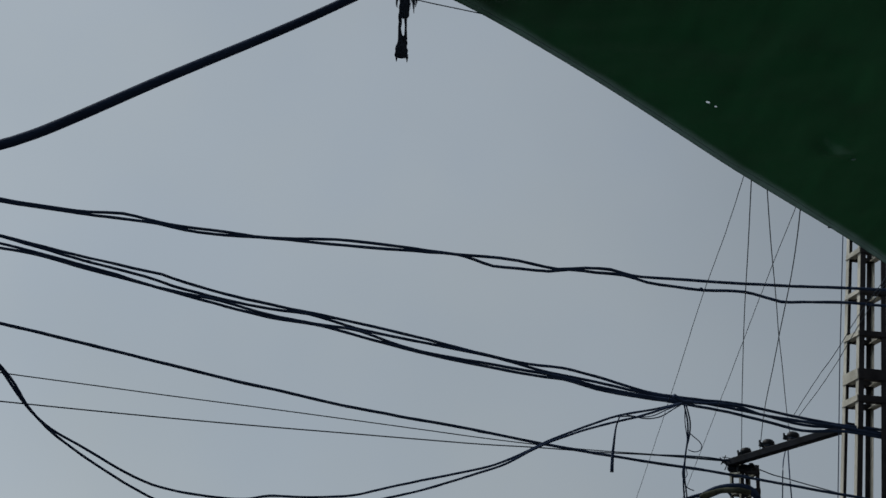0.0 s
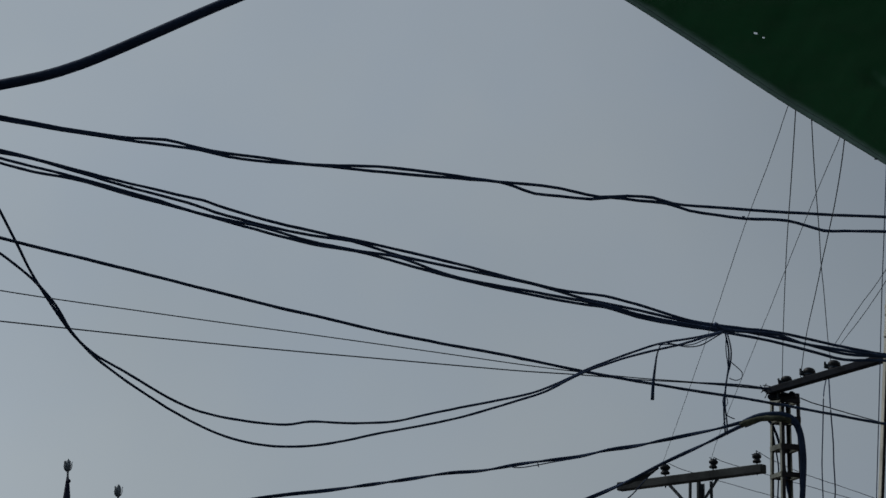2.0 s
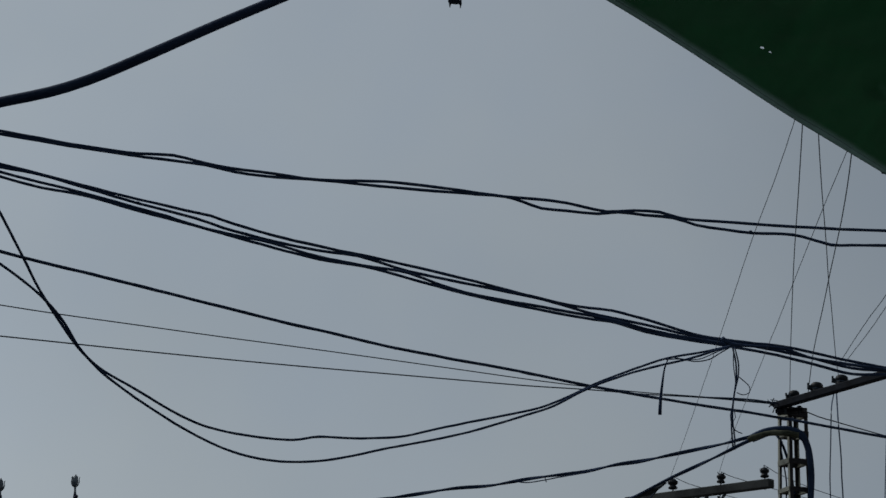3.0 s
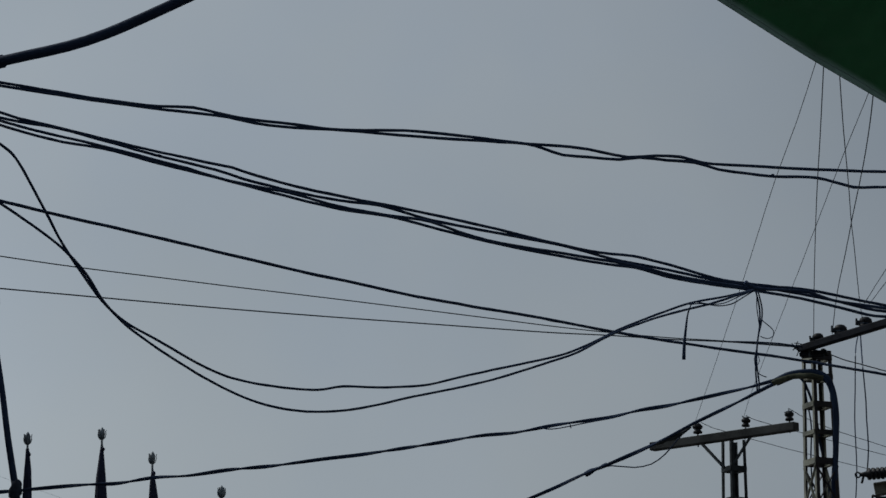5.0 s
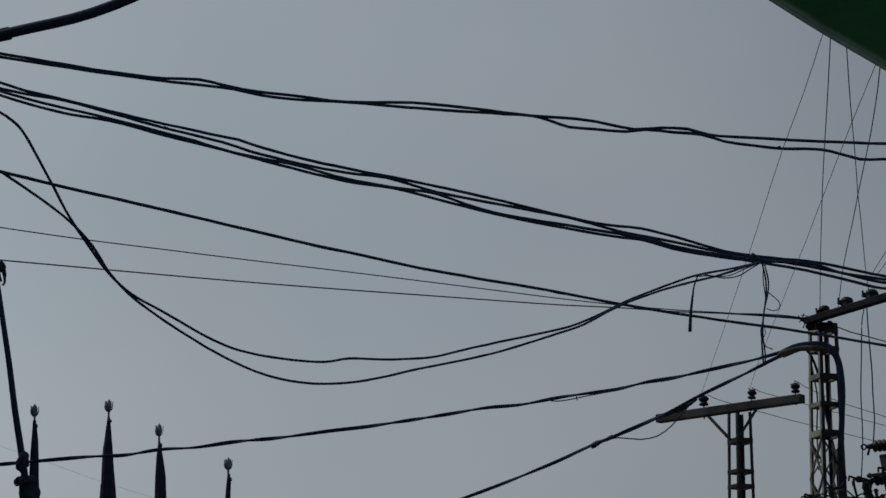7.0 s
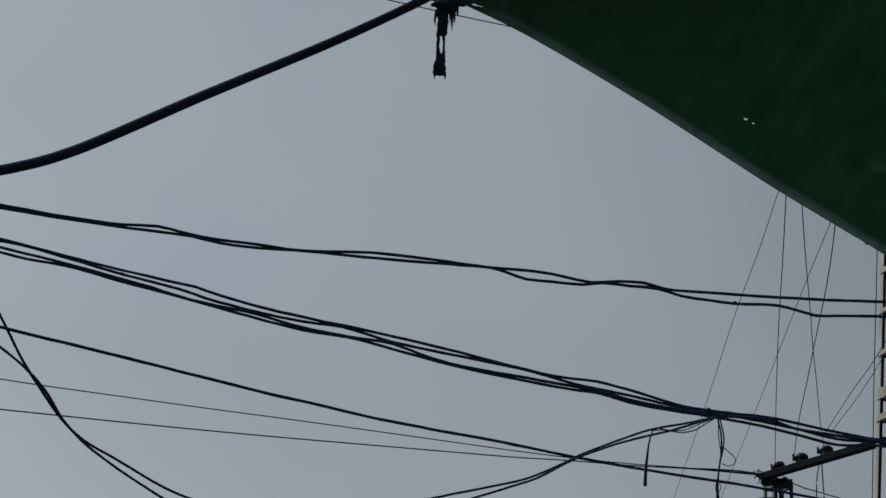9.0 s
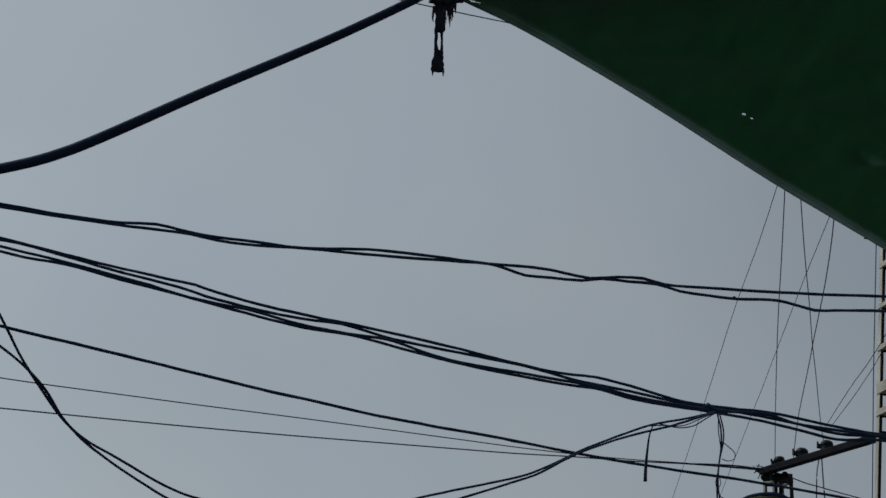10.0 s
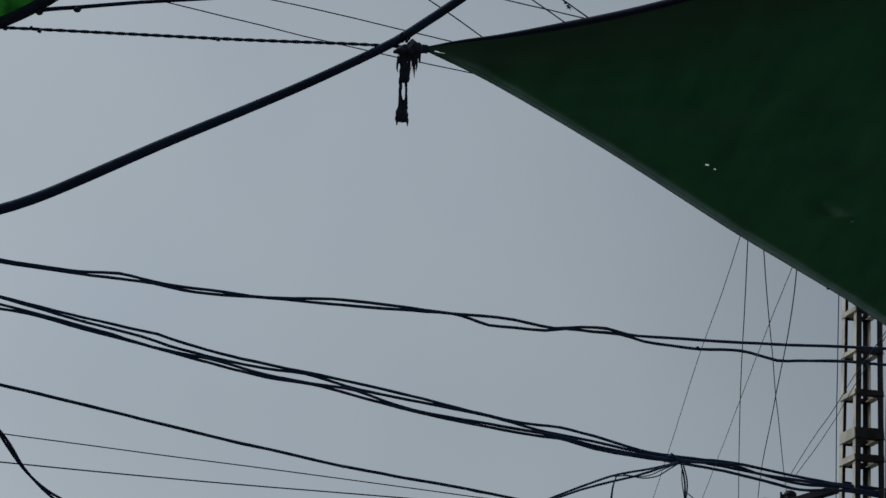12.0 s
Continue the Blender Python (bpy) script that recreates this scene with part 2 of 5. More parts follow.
EARTH = material("dusty_street_ground", (0.11, 0.105, 0.1), (0.06, 0.058, 0.056), rough=0.95, grain=14, patch=0.35, bump=0.4)


# ---------------------------------------------------------------- building blocks
def finish(mesh, mat, smooth=True):
    mesh.materials.append(mat)
    if smooth:
        mesh.polygons.foreach_set("use_smooth", [True] * len(mesh.polygons))
    mesh.update()
    return mesh


def place(name, mesh, parent=None, label=""):
    """Links a mesh, built in world places, as one object; under its thing when that is given."""
    ob = new(name, mesh)
    if parent is not None:
        ob.parent = parent
        ob.matrix_parent_inverse = parent.matrix_world.inverted()
    if label:
        tagged(ob, label)
    return ob


def part(name, bm, mat, parent=None, label="", smooth=False):
    me = bpy.data.meshes.new(name)
    bmesh.ops.recalc_face_normals(bm, faces=bm.faces[:])
    bm.to_mesh(me)
    bm.free()
    return place(name, finish(me, mat, smooth), parent, label)


def thing(name, at, label, category, group="", kind=""):
    ob = new(name)
    ob.empty_display_size = 0.2
    ob.location = at
    ob.matrix_world = Matrix.Translation(at)
    return tagged(ob, label, category, group, kind)


def glide(points, step):
    """A smooth line through the points (Catmull-Rom), sampled about every step metres."""
    p = [Vector(q) for q in points]
    p = [p[0] * 2 - p[1], *p, p[-1] * 2 - p[-2]]
    out = []
    for a, b, c, d in zip(p, p[1:], p[2:], p[3:]):
        t0, t1 = 0.0, max((b - a).length, 1e-4) ** 0.5
        t2 = t1 + max((c - b).length, 1e-4) ** 0.5
        t3 = t2 + max((d - c).length, 1e-4) ** 0.5
        n = max(2, int((c - b).length / step))
        for i in range(n):
            t = t1 + (t2 - t1) * i / n
            a1 = a.lerp(b, (t - t0) / (t1 - t0))
            a2 = b.lerp(c, (t - t1) / (t2 - t1))
            a3 = c.lerp(d, (t - t2) / (t3 - t2))
            b1 = a1.lerp(a2, (t - t0) / (t2 - t0))
            b2 = a2.lerp(a3, (t - t1) / (t3 - t1))
            out.append(b1.lerp(b2, (t - t1) / (t2 - t1)))
    out.append(p[-2].copy())
    return out


def frames_along(line):
    """For each point of a line: across and upward directions."""
    res = []
    for i, q in enumerate(line):
        d = (line[min(i + 1, len(line) - 1)] - line[max(i - 1, 0)]).normalized()
        ref = Vector((0, 0, 1)) if abs(d.z) < 0.9 else Vector((0, 1, 0))
        a = d.cross(ref).normalized()
        res.append((a, a.cross(d).normalized()))
    return res


def tube_mesh(line, radius, mat, sides=8, rough=0.0, name="tube"):
    """A tube round a line; radius may be a function of the share of its length."""
    fr = frames_along(line)
    verts, faces, n = [], [], len(line)
    for i, (q, (a, u)) in enumerate(zip(line, fr)):
        r = radius(i / (n - 1)) if callable(radius) else radius
        for k in range(sides):
            w = 2 * math.pi * k / sides
            rr = r * (1 + rough * noise.noise(q * 9 + Vector((k * 1.7, 0, 0)))) if rough else r
            verts.append(q + a * (math.cos(w) * rr) + u * (math.sin(w) * rr))
    for i in range(n - 1):
        for k in range(sides):
            j = (k + 1) % sides
            faces.append((i * sides + k, i * sides + j, (i + 1) * sides + j, (i + 1) * sides + k))
    faces.append(tuple(range(sides))[::-1])
    faces.append(tuple(range((n - 1) * sides, n * sides)))
    me = bpy.data.meshes.new(name)
    me.from_pydata(verts, [], faces)
    return finish(me, mat)


def run(name, points, radius, mat, parent=None, label="", step=0.12, sides=8, rough=0.0, kinks=0.0):
    """kinks: how far the tube strays from its line in small bends, in metres."""
    line = glide(points, step)
    if kinks:
        line = [q + kinks * Vector((0, 0, noise.noise(q * 2.3) + 0.6 * noise.noise(q * 6.1))) for q in line]
    return place(name, tube_mesh(line, radius, mat, sides, rough, name), parent, label)


def twisted(name, points, radius, lay, turns_per_m, mat, parent, phase=0.0, step=0.04, sides=6, wander=0.0):
    """One strand of a rope or cable that winds round the line."""
    line = glide(points, step)
    fr, s, out = frames_along(line), 0.0, []
    for i, (q, (a, u)) in enumerate(zip(line, fr)):
        if i:
            s += (q - line[i - 1]).length
        w = 2 * math.pi * (turns_per_m * s + phase + wander * noise.noise(Vector((s * 0.8, 3.1, 0))))
        slack = lay * (1 + 0.5 * noise.noise(Vector((s * 1.3, phase * 7, 5.5))))
        out.append(q + a * (math.cos(w) * slack) + u * (math.sin(w) * slack))
    return place(name, tube_mesh(out, radius, mat, sides, 0.0, name), parent)


def bar(bm, a, b, wide, deep, up=(0, 0, 1), bevel=0.0):
    """A rectangular bar from a to b in a bmesh."""
    a, b = Vector(a), Vector(b)
    d = (b - a).normalized()
    up = Vector(up) if abs(d.dot(Vector(up))) < 0.95 else Vector((0, 1, 0))
    x = d.cross(up).normalized()
    z = x.cross(d).normalized()
    m = Matrix((x, d, z)).transposed().to_4x4()
    m.translation = (a + b) / 2
    made = bmesh.ops.create_cube(bm, size=1, matrix=m @ Matrix.Diagonal((wide, (b - a).length, deep, 1)))
    if bevel:
        edges = list({e for v in made["verts"] for e in v.link_edges})
        bmesh.ops.bevel(bm, geom=edges, offset=bevel, segments=2, affect="EDGES", profile=0.5)
    return bm


def lathe(bm, profile, sides=16, m=Matrix()):
    """A turned body round z from (radius, height) pairs."""
    rings = []
    for r, h in profile:
        rings.append([bm.verts.new(m @ Vector((max(r, 1e-4) * math.cos(2 * math.pi * k / sides), max(r, 1e-4) * math.sin(2 * math.pi * k / sides), h))) for k in range(sides)])
    for p, q in zip(rings, rings[1:]):
        for k in range(sides):
            bm.faces.new((p[k], p[(k + 1) % sides], q[(k + 1) % sides], q[k]))
    bm.faces.new(rings[0][::-1])
    bm.faces.new(rings[-1])
    return bm


def lump(bm, at, size, seed, rough=0.3, stretch=(1, 1, 1), detail=3):
    made = bmesh.ops.create_icosphere(bm, subdivisions=detail, radius=1.0)
    for v in made["verts"]:
        k = 1 + rough * noise.noise(v.co * 1.6 + Vector((seed, 0, 0))) + rough * 0.5 * noise.noise(v.co * 4.1 + Vector((0, seed, 0)))
        v.co = Vector(at) + Vector((v.co.x * stretch[0], v.co.y * stretch[1], v.co.z * stretch[2])) * (size * k)
    return bm


# ---------------------------------------------------------------- ground
bm = bmesh.new()
bmesh.ops.create_grid(bm, x_segments=60, y_segments=60, size=1500)
for v in bm.verts:
    v.co.z = 0.03 * noise.noise(v.co * 0.01) - 0.03
ground = part("ground", bm, EARTH, smooth=True)
tagged(ground, "dusty grey-brown street ground under the wires", "ground", kind="structure")


# plain walls of the houses round the street, to which the cables run
PLASTER = material("grey_plaster", (0.26, 0.25, 0.23), (0.17, 0.165, 0.155), rough=0.9, grain=20, patch=0.6, bump=0.3)
for name, a, b, thick_by in (("wall_west", (-7.15, -13.9), (-7.15, 30), 0.3), ("wall_east", (9.65, -13.9), (9.65, 36), 0.3), ("wall_south", (-7.3, -14.05), (9.8, -14.05), 0.3)):
    bm = bmesh.new()
    bar(bm, (*a, 4.4), (*b, 4.4), thick_by, 9.0)
    wall = part(name, bm, PLASTER)
    tagged(wall, "plain grey plastered house wall along the street", "wall", kind="structure")


# ---------------------------------------------------------------- lattice poles
def lattice_pole(label, low, high, s_low, s_high, turn, battens, braces, iron, face_mats, group="steel lattice poles", plate=0.06):
    """Four angle-iron legs, tapering, with flat battens on every face. low, high: two places on its axis, the foot is at the ground.
    battens: heights and plate depths; braces: pairs of heights between which flat bars cross."""
    low, high = Vector(low), Vector(high)
    axis = (high - low) / (high.z - low.z)
    foot = low - axis * (low.z + 0.05)
    pole = thing("lattice_pole", (foot.x, foot.y, 0), label, "utility pole", group)

    def corner(k, z):
        s = (s_low + (s_high - s_low) * (z - low.z) / (high.z - low.z)) / 2
        x, y = ((-s, -s), (s, -s), (s, s), (-s, s))[k % 4]
        c, w = math.cos(turn), math.sin(turn)
        return foot + axis * (z + 0.05) + Vector((x * c - y * w, x * w + y * c, 0))

    for k in range(4):
        bm = bmesh.new()
        a, b = corner(k, -0.05), corner(k, high.z)
        for slot, other in enumerate((k + 1, k + 3)):
            first_face = len(bm.faces)
            ia, ib = corner(other, -0.05) - a, corner(other, high.z) - b
            ia, ib = ia.normalized() * iron, ib.normalized() * iron
            side = ia.cross(b - a).normalized() * 0.007
            ring_a = [a, a + ia, a + ia + side, a + side]
            ring_b = [b, b + ib, b + ib + side, b + side]
            va, vb = [bm.verts.new(q) for q in ring_a], [bm.verts.new(q) for q in ring_b]
            for i in range(4):
                bm.faces.new((va[i], va[(i + 1) % 4], vb[(i + 1) % 4], vb[i]))
            bm.faces.new(va[::-1]), bm.faces.new(vb)
            bm.faces.ensure_lookup_table()
            for face in bm.faces[first_face:]:
                face.material_index = slot
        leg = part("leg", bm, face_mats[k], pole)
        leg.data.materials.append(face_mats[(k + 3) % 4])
    for z, depth in battens:
        for k in range(4):
            bm = bmesh.new()
            a, b = corner(k, z), corner(k + 1, z)
            out = (b - a).cross(Vector((0, 0, 1))).normalized()
            bar(bm, a + out * 0.006, b + out * 0.006, 0.012, depth)
            bar(bm, a - out * 0.024 - Vector((0, 0, depth / 2 - 0.005)), b - out * 0.024 - Vector((0, 0, depth / 2 - 0.005)), plate, 0.008)
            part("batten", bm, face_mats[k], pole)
    for z0, z1 in braces:
        for k in range(4):
            for p, q in ((k, k + 1), (k + 1, k)):
                bm = bmesh.new()
                bar(bm, corner(p, z0), corner(q, z1), 0.03, 0.008)
                part("brace", bm, face_mats[k], pole)
    bm = bmesh.new()
    bar(bm, (foot.x, foot.y, -0.2), (foot.x, foot.y, 0.22), 0.9, 0.9, up=(0, 1, 0), bevel=0.03)
    part("footing", bm, EARTH, pole, "concrete footing block")
    return pole


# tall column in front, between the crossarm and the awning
# shade is put into the colour: two faces dark, two cream
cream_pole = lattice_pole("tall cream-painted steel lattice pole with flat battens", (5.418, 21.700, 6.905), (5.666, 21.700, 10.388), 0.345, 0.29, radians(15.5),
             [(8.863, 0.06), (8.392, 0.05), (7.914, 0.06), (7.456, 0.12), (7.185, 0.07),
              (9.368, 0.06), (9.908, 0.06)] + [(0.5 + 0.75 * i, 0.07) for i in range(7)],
             [], 0.062, (SHADED_FACE, CREAM, SHADED_FACE, CREAM), plate=0.09)
# the column behind it that carries the other end of the crossarm
# its shaded sides are painted too: two faces dark, two grey
lattice_pole("grey steel lattice pole with cables strapped down it", (4.547, 24.200, 4.673), (4.567, 24.200, 7.028), 0.31, 0.245, radians(19),
             [(6.378, 0.06), (6.046, 0.05), (5.702, 0.07), (6.938, 0.05), (6.712, 0.06)]
             + [(0.4 + 0.8 * i, 0.06) for i in range(5)],
             [(5.182, 5.649), (4.719, 5.182)], 0.042, (SHADED_FACE, STEEL, SHADED_FACE, STEEL), plate=0.035)
# the pole with the T-shaped head
lattice_pole("dark steel lattice pole with a T-shaped head", (4.112, 28.200, 5.175), (4.126, 28.200, 6.680), 0.262, 0.228, radians(25),
             [(6.281, 0.07), (5.861, 0.05), (5.659, 0.05), (5.344, 0.06)]
             + [(0.4 + 0.7 * i, 0.06) for i in range(6)],
             [], 0.04, (RUST, RUST, RUST, RUST), plate=0.035)


# ---------------------------------------------------------------- crossarms
def crossarm(label, a, b, wide, deep, mat, stays=(), cut=0.0):
    """cut: how far the underside is cut back at the end a."""
    arm = thing("crossarm", a, label, "crossarm")
    bm = bmesh.new()
    bar(bm, a, b, wide, deep)
    for v in bm.verts:
        if (v.co - Vector(a)).length < (v.co - Vector(b)).length and v.co.z < a[2]:
            v.co += (Vector(b) - Vector(a)).normalized() * cut
    bmesh.ops.bevel(bm, geom=bm.edges[:], offset=0.012, segments=2, affect="EDGES", profile=0.5)
    part("beam", bm, mat, arm)
    for p, q in stays:
        bm = bmesh.new()
        bar(bm, p, q, 0.035, 0.03)
        part("stay", bm, RUST, arm)
    return arm


T_LEFT, T_RIGHT = (3.046, 28.552, 6.650), (4.783, 26.964, 6.650)
crossarm("thick weathered crossarm on the T-headed pole", T_LEFT, T_RIGHT, 0.13, 0.115, TIMBER,
         [((3.698, 28.313, 6.667), (3.941, 27.842, 6.244)), ((4.241, 27.429, 6.588), (4.025, 27.521, 6.252))])
H_FAR, H_NEAR = (4.299, 24.051, 7.012), (5.374, 22.071, 7.012)
crossarm("dark steel crossarm between two lattice poles", H_FAR, H_NEAR, 0.10, 0.086, BLACK_STEEL, cut=0.10)


bracket = thing("pole_bracket", (4.50, 23.95, 6.93), "dark steel bracket that bolts the crossarm to the pole head", "bracket")
bm = bmesh.new()
bar(bm, (4.34, 24.0, 6.94), (4.64, 23.88, 6.95), 0.16, 0.045, bevel=0.008)
part("plate", bm, BLACK_STEEL, bracket)
for x in (4.42, 4.58):
    bm = bmesh.new()
    lathe(bm, [(0.014, -0.07), (0.014, 0.0), (0.026, 0.0), (0.026, 0.025), (0.01, 0.03)], 8, Matrix.Translation((x, 23.84, 6.96)))
    part("bolt", bm, RUST, bracket)


# ---------------------------------------------------------------- pin insulators
def pin_insulator(tall, foot=0.16):
    ins = thing("pin_insulator", (0, 0, 0), "brown ceramic pin insulator standing on a crossarm", "insulator", "pin insulators on the crossarms")
    bm = bmesh.new()
    lathe(bm, [(0.011, -foot), (0.011, 0.0), (0.011, tall * 0.4)], 8)
    part("pin", bm, RUST, ins)
    bm = bmesh.new()
    lathe(bm, [(0.016, 0.0), (0.018, -0.04), (0.018, -0.04), (0.02, 0.0)], 8)
    part("nut", bm, RUST, ins)
    bm = bmesh.new()
    h = tall * 0.3
    lathe(bm, [(0.03, h), (0.05, h - 0.012), (0.07, h - 0.006), (0.074, h + 0.012), (0.052, h + 0.036), (0.047, h + 0.05), (0.066, h + 0.06), (0.08, h + 0.078),
               (0.08, h + 0.1), (0.06, h + 0.118), (0.05, h + 0.124), (0.001, h + 0.126)], 18)
    part("shed", bm, CERAMIC, ins, smooth=True)
    bm = bmesh.new()
    for k in range(10):
        w0, w1 = 2 * math.pi * k / 10, 2 * math.pi * (k + 1) / 10
        bar(bm, (0.042 * math.cos(w0), 0.042 * math.sin(w0), h + 0.128), (0.042 * math.cos(w1), 0.042 * math.sin(w1), h + 0.128), 0.014, 0.016)
    bar(bm, (0.04, 0, h + 0.128), (0.11, 0.02, h + 0.10), 0.014, 0.012)
    bar(bm, (-0.04, 0, h + 0.128), (-0.1, -0.03, h + 0.135), 0.014, 0.012)
    bar(bm, (0.02, 0.03, h + 0.12), (0.05, 0.055, h + 0.165), 0.012, 0.012)
    bar(bm, (-0.03, 0.01, h + 0.12), (-0.062, 0.02, h + 0.16), 0.012, 0.012)
    part("binding_wire", bm, OLD_WIRE, ins)
    return ins


def on_arm(a, b, share, lift):
    q = Vector(a).lerp(Vector(b), share)
    return q + Vector((0, 0, lift))


SLIM = Matrix.Diagonal((0.88, 0.88, 0.92, 1))
first = pin_insulator(0.17)
first.matrix_basis = Matrix.Translation(on_arm(T_LEFT, T_RIGHT, 0.33, 0.057)) @ pose(0, 0, 0, 0, 0, 30) @ SLIM
for share, turn in ((0.66, 100), (0.955, 205)):
    copy_thing(first, Matrix.Translation(on_arm(T_LEFT, T_RIGHT, share, 0.057)) @ pose(0, 0, 0, 4, -3, turn) @ SLIM)
def drum_insulator():
    """A squat drum on a short bolt, with a clamp at its side."""
    ins = thing("drum_insulator", (0, 0, 0), "squat dark ceramic drum insulator bolted to a crossarm", "insulator", "drum insulators on the steel crossarm")
    bm = bmesh.new()
    lathe(bm, [(0.013, -0.05), (0.013, 0.02), (0.02, 0.03), (0.02, 0.05)], 8)
    part("bolt", bm, RUST, ins)
    bm = bmesh.new()
    lathe(bm, [(0.045, 0.0), (0.06, 0.008), (0.064, 0.03), (0.056, 0.042), (0.055, 0.052), (0.066, 0.064), (0.07, 0.085), (0.064, 0.108), (0.045, 0.125), (0.02, 0.131), (0.001, 0.132)], 18)
    part("drum", bm, CERAMIC, ins, smooth=True)
    bm = bmesh.new()
    bar(bm, (-0.05, 0, 0.055), (-0.105, 0.0, 0.06), 0.035, 0.05, bevel=0.006)
    bar(bm, (-0.095, 0, 0.05), (-0.1, 0.0, 0.105), 0.02, 0.02)
    part("clamp", bm, RUST, ins)
    bm = bmesh.new()
    for k in range(10):
        w0, w1 = 2 * math.pi * k / 10, 2 * math.pi * (k + 1) / 10
        bar(bm, (0.06 * math.cos(w0), 0.06 * math.sin(w0), 0.047), (0.06 * math.cos(w1), 0.06 * math.sin(w1), 0.047), 0.012, 0.012)
    part("binding_wire", bm, OLD_WIRE, ins)
    return ins


low = drum_insulator()
BACK = Matrix.Translation((0.03, 0.075, 0))
low.matrix_basis = BACK @ Matrix.Translation(on_arm(H_FAR, H_NEAR, 0.175, 0.02)) @ pose(0, 0, 0, 5, -6, 8) @ Matrix.Diagonal((0.95, 0.95, 0.95, 1))
for share, turn in ((0.35, 10), (0.545, -6)):
    copy_thing(low, BACK @ Matrix.Translation(on_arm(H_FAR, H_NEAR, share, 0.03)) @ pose(0, 0, 0, -4, 8, turn) @ Matrix.Diagonal((1.12, 1.12, 1.1, 1)))
ends = thing("wire_ends", H_FAR, "tangle of cut wire ends round the crossarm's end", "wire")
for pts in ([(4.234, 23.964, 7.083), (4.272, 23.965, 7.049), (4.331, 23.956, 7.040), (4.376, 23.959, 6.994)], [(4.247, 23.981, 6.998), (4.286, 23.967, 7.029), (4.344, 23.963, 7.001), (4.415, 23.940, 7.045)],
            [(4.305, 23.947, 7.100), (4.286, 23.961, 7.055), (4.312, 23.972, 6.990), (4.292, 23.988, 6.932)], [(4.266, 23.959, 7.082), (4.351, 23.947, 7.066), (4.434, 23.943, 7.017), (4.454, 23.954, 6.952)]):
    run("wire_end", pts, 0.006, RUST, ends, step=0.02, sides=6, rough=0.5)
bm = bmesh.new()
lump(bm, (4.327, 24.012, 7.039), 0.035, 4.0, 0.6, (1.5, 1, 0.9), 2)
part("wrapping", bm, RUST, ends, smooth=True)


# ---------------------------------------------------------------- overhead cables
def cable(name, label, at, category="cable", group="overhead cables"):
    return thing(name, at, label, category, group)


pair = cable("twisted_cable_pair", "two loosely twisted black overhead cables", (-3.318, 14.712, 6.942))
run("strand", [(-7.050, 10.539, 6.176), (-4.298, 13.747, 6.782), (-3.307, 14.662, 6.937), (-2.943, 14.970, 6.975), (-2.562, 15.276, 7.009),
    (-2.164, 15.573, 7.060), (-1.917, 15.742, 7.111), (-1.750, 15.867, 7.112), (-1.579, 15.990, 7.113), (-1.142, 16.281, 7.157),
    (-0.780, 16.512, 7.188), (-0.243, 16.818, 7.290), (0.070, 16.997, 7.322), (0.564, 17.274, 7.355), (0.816, 17.410, 7.371),
    (1.072, 17.541, 7.400), (1.383, 17.702, 7.418), (1.754, 17.895, 7.409), (2.022, 18.014, 7.459), (2.266, 18.126, 7.486),
    (2.470, 18.230, 7.467), (2.959, 18.447, 7.506), (3.528, 18.689, 7.553), (4.214, 18.964, 7.622), (4.741, 19.166, 7.677),
    (5.153, 19.321, 7.714), (6.634, 19.830, 7.926), (9.550, 20.709, 8.527)], lambda s: 0.0098 + 0.0075 * s, RUBBER, pair, kinks=0.003, rough=0.25)
run("strand", [(-7.050, 10.560, 6.141), (-4.299, 13.758, 6.757), (-3.307, 14.671, 6.914), (-2.943, 14.977, 6.955), (-2.562, 15.281, 6.996),
    (-2.124, 15.610, 7.045), (-1.665, 15.934, 7.098), (-1.450, 16.088, 7.099), (-1.142, 16.290, 7.131), (-0.871, 16.456, 7.174),
    (-0.408, 16.735, 7.231), (0.070, 17.010, 7.285), (0.564, 17.278, 7.342), (0.816, 17.410, 7.371), (0.969, 17.498, 7.359),
    (1.150, 17.605, 7.332), (1.384, 17.723, 7.351), (1.674, 17.865, 7.377), (1.861, 17.946, 7.420), (2.131, 18.075, 7.437),
    (2.404, 18.201, 7.457), (2.625, 18.314, 7.429), (2.904, 18.443, 7.433), (3.186, 18.569, 7.441), (3.529, 18.709, 7.482),
    (3.702, 18.784, 7.484), (3.993, 18.918, 7.449), (4.216, 19.004, 7.477), (4.740, 19.202, 7.539), (5.151, 19.361, 7.559),
    (6.629, 19.881, 7.716), (9.550, 20.762, 8.294)], lambda s: 0.0098 + 0.0075 * s, RUBBER, pair, kinks=0.003, rough=0.25)

bundle = cable("cable_bundle", "bundle of four black overhead cables tied to a pole", (-3.425, 15.255, 6.872))
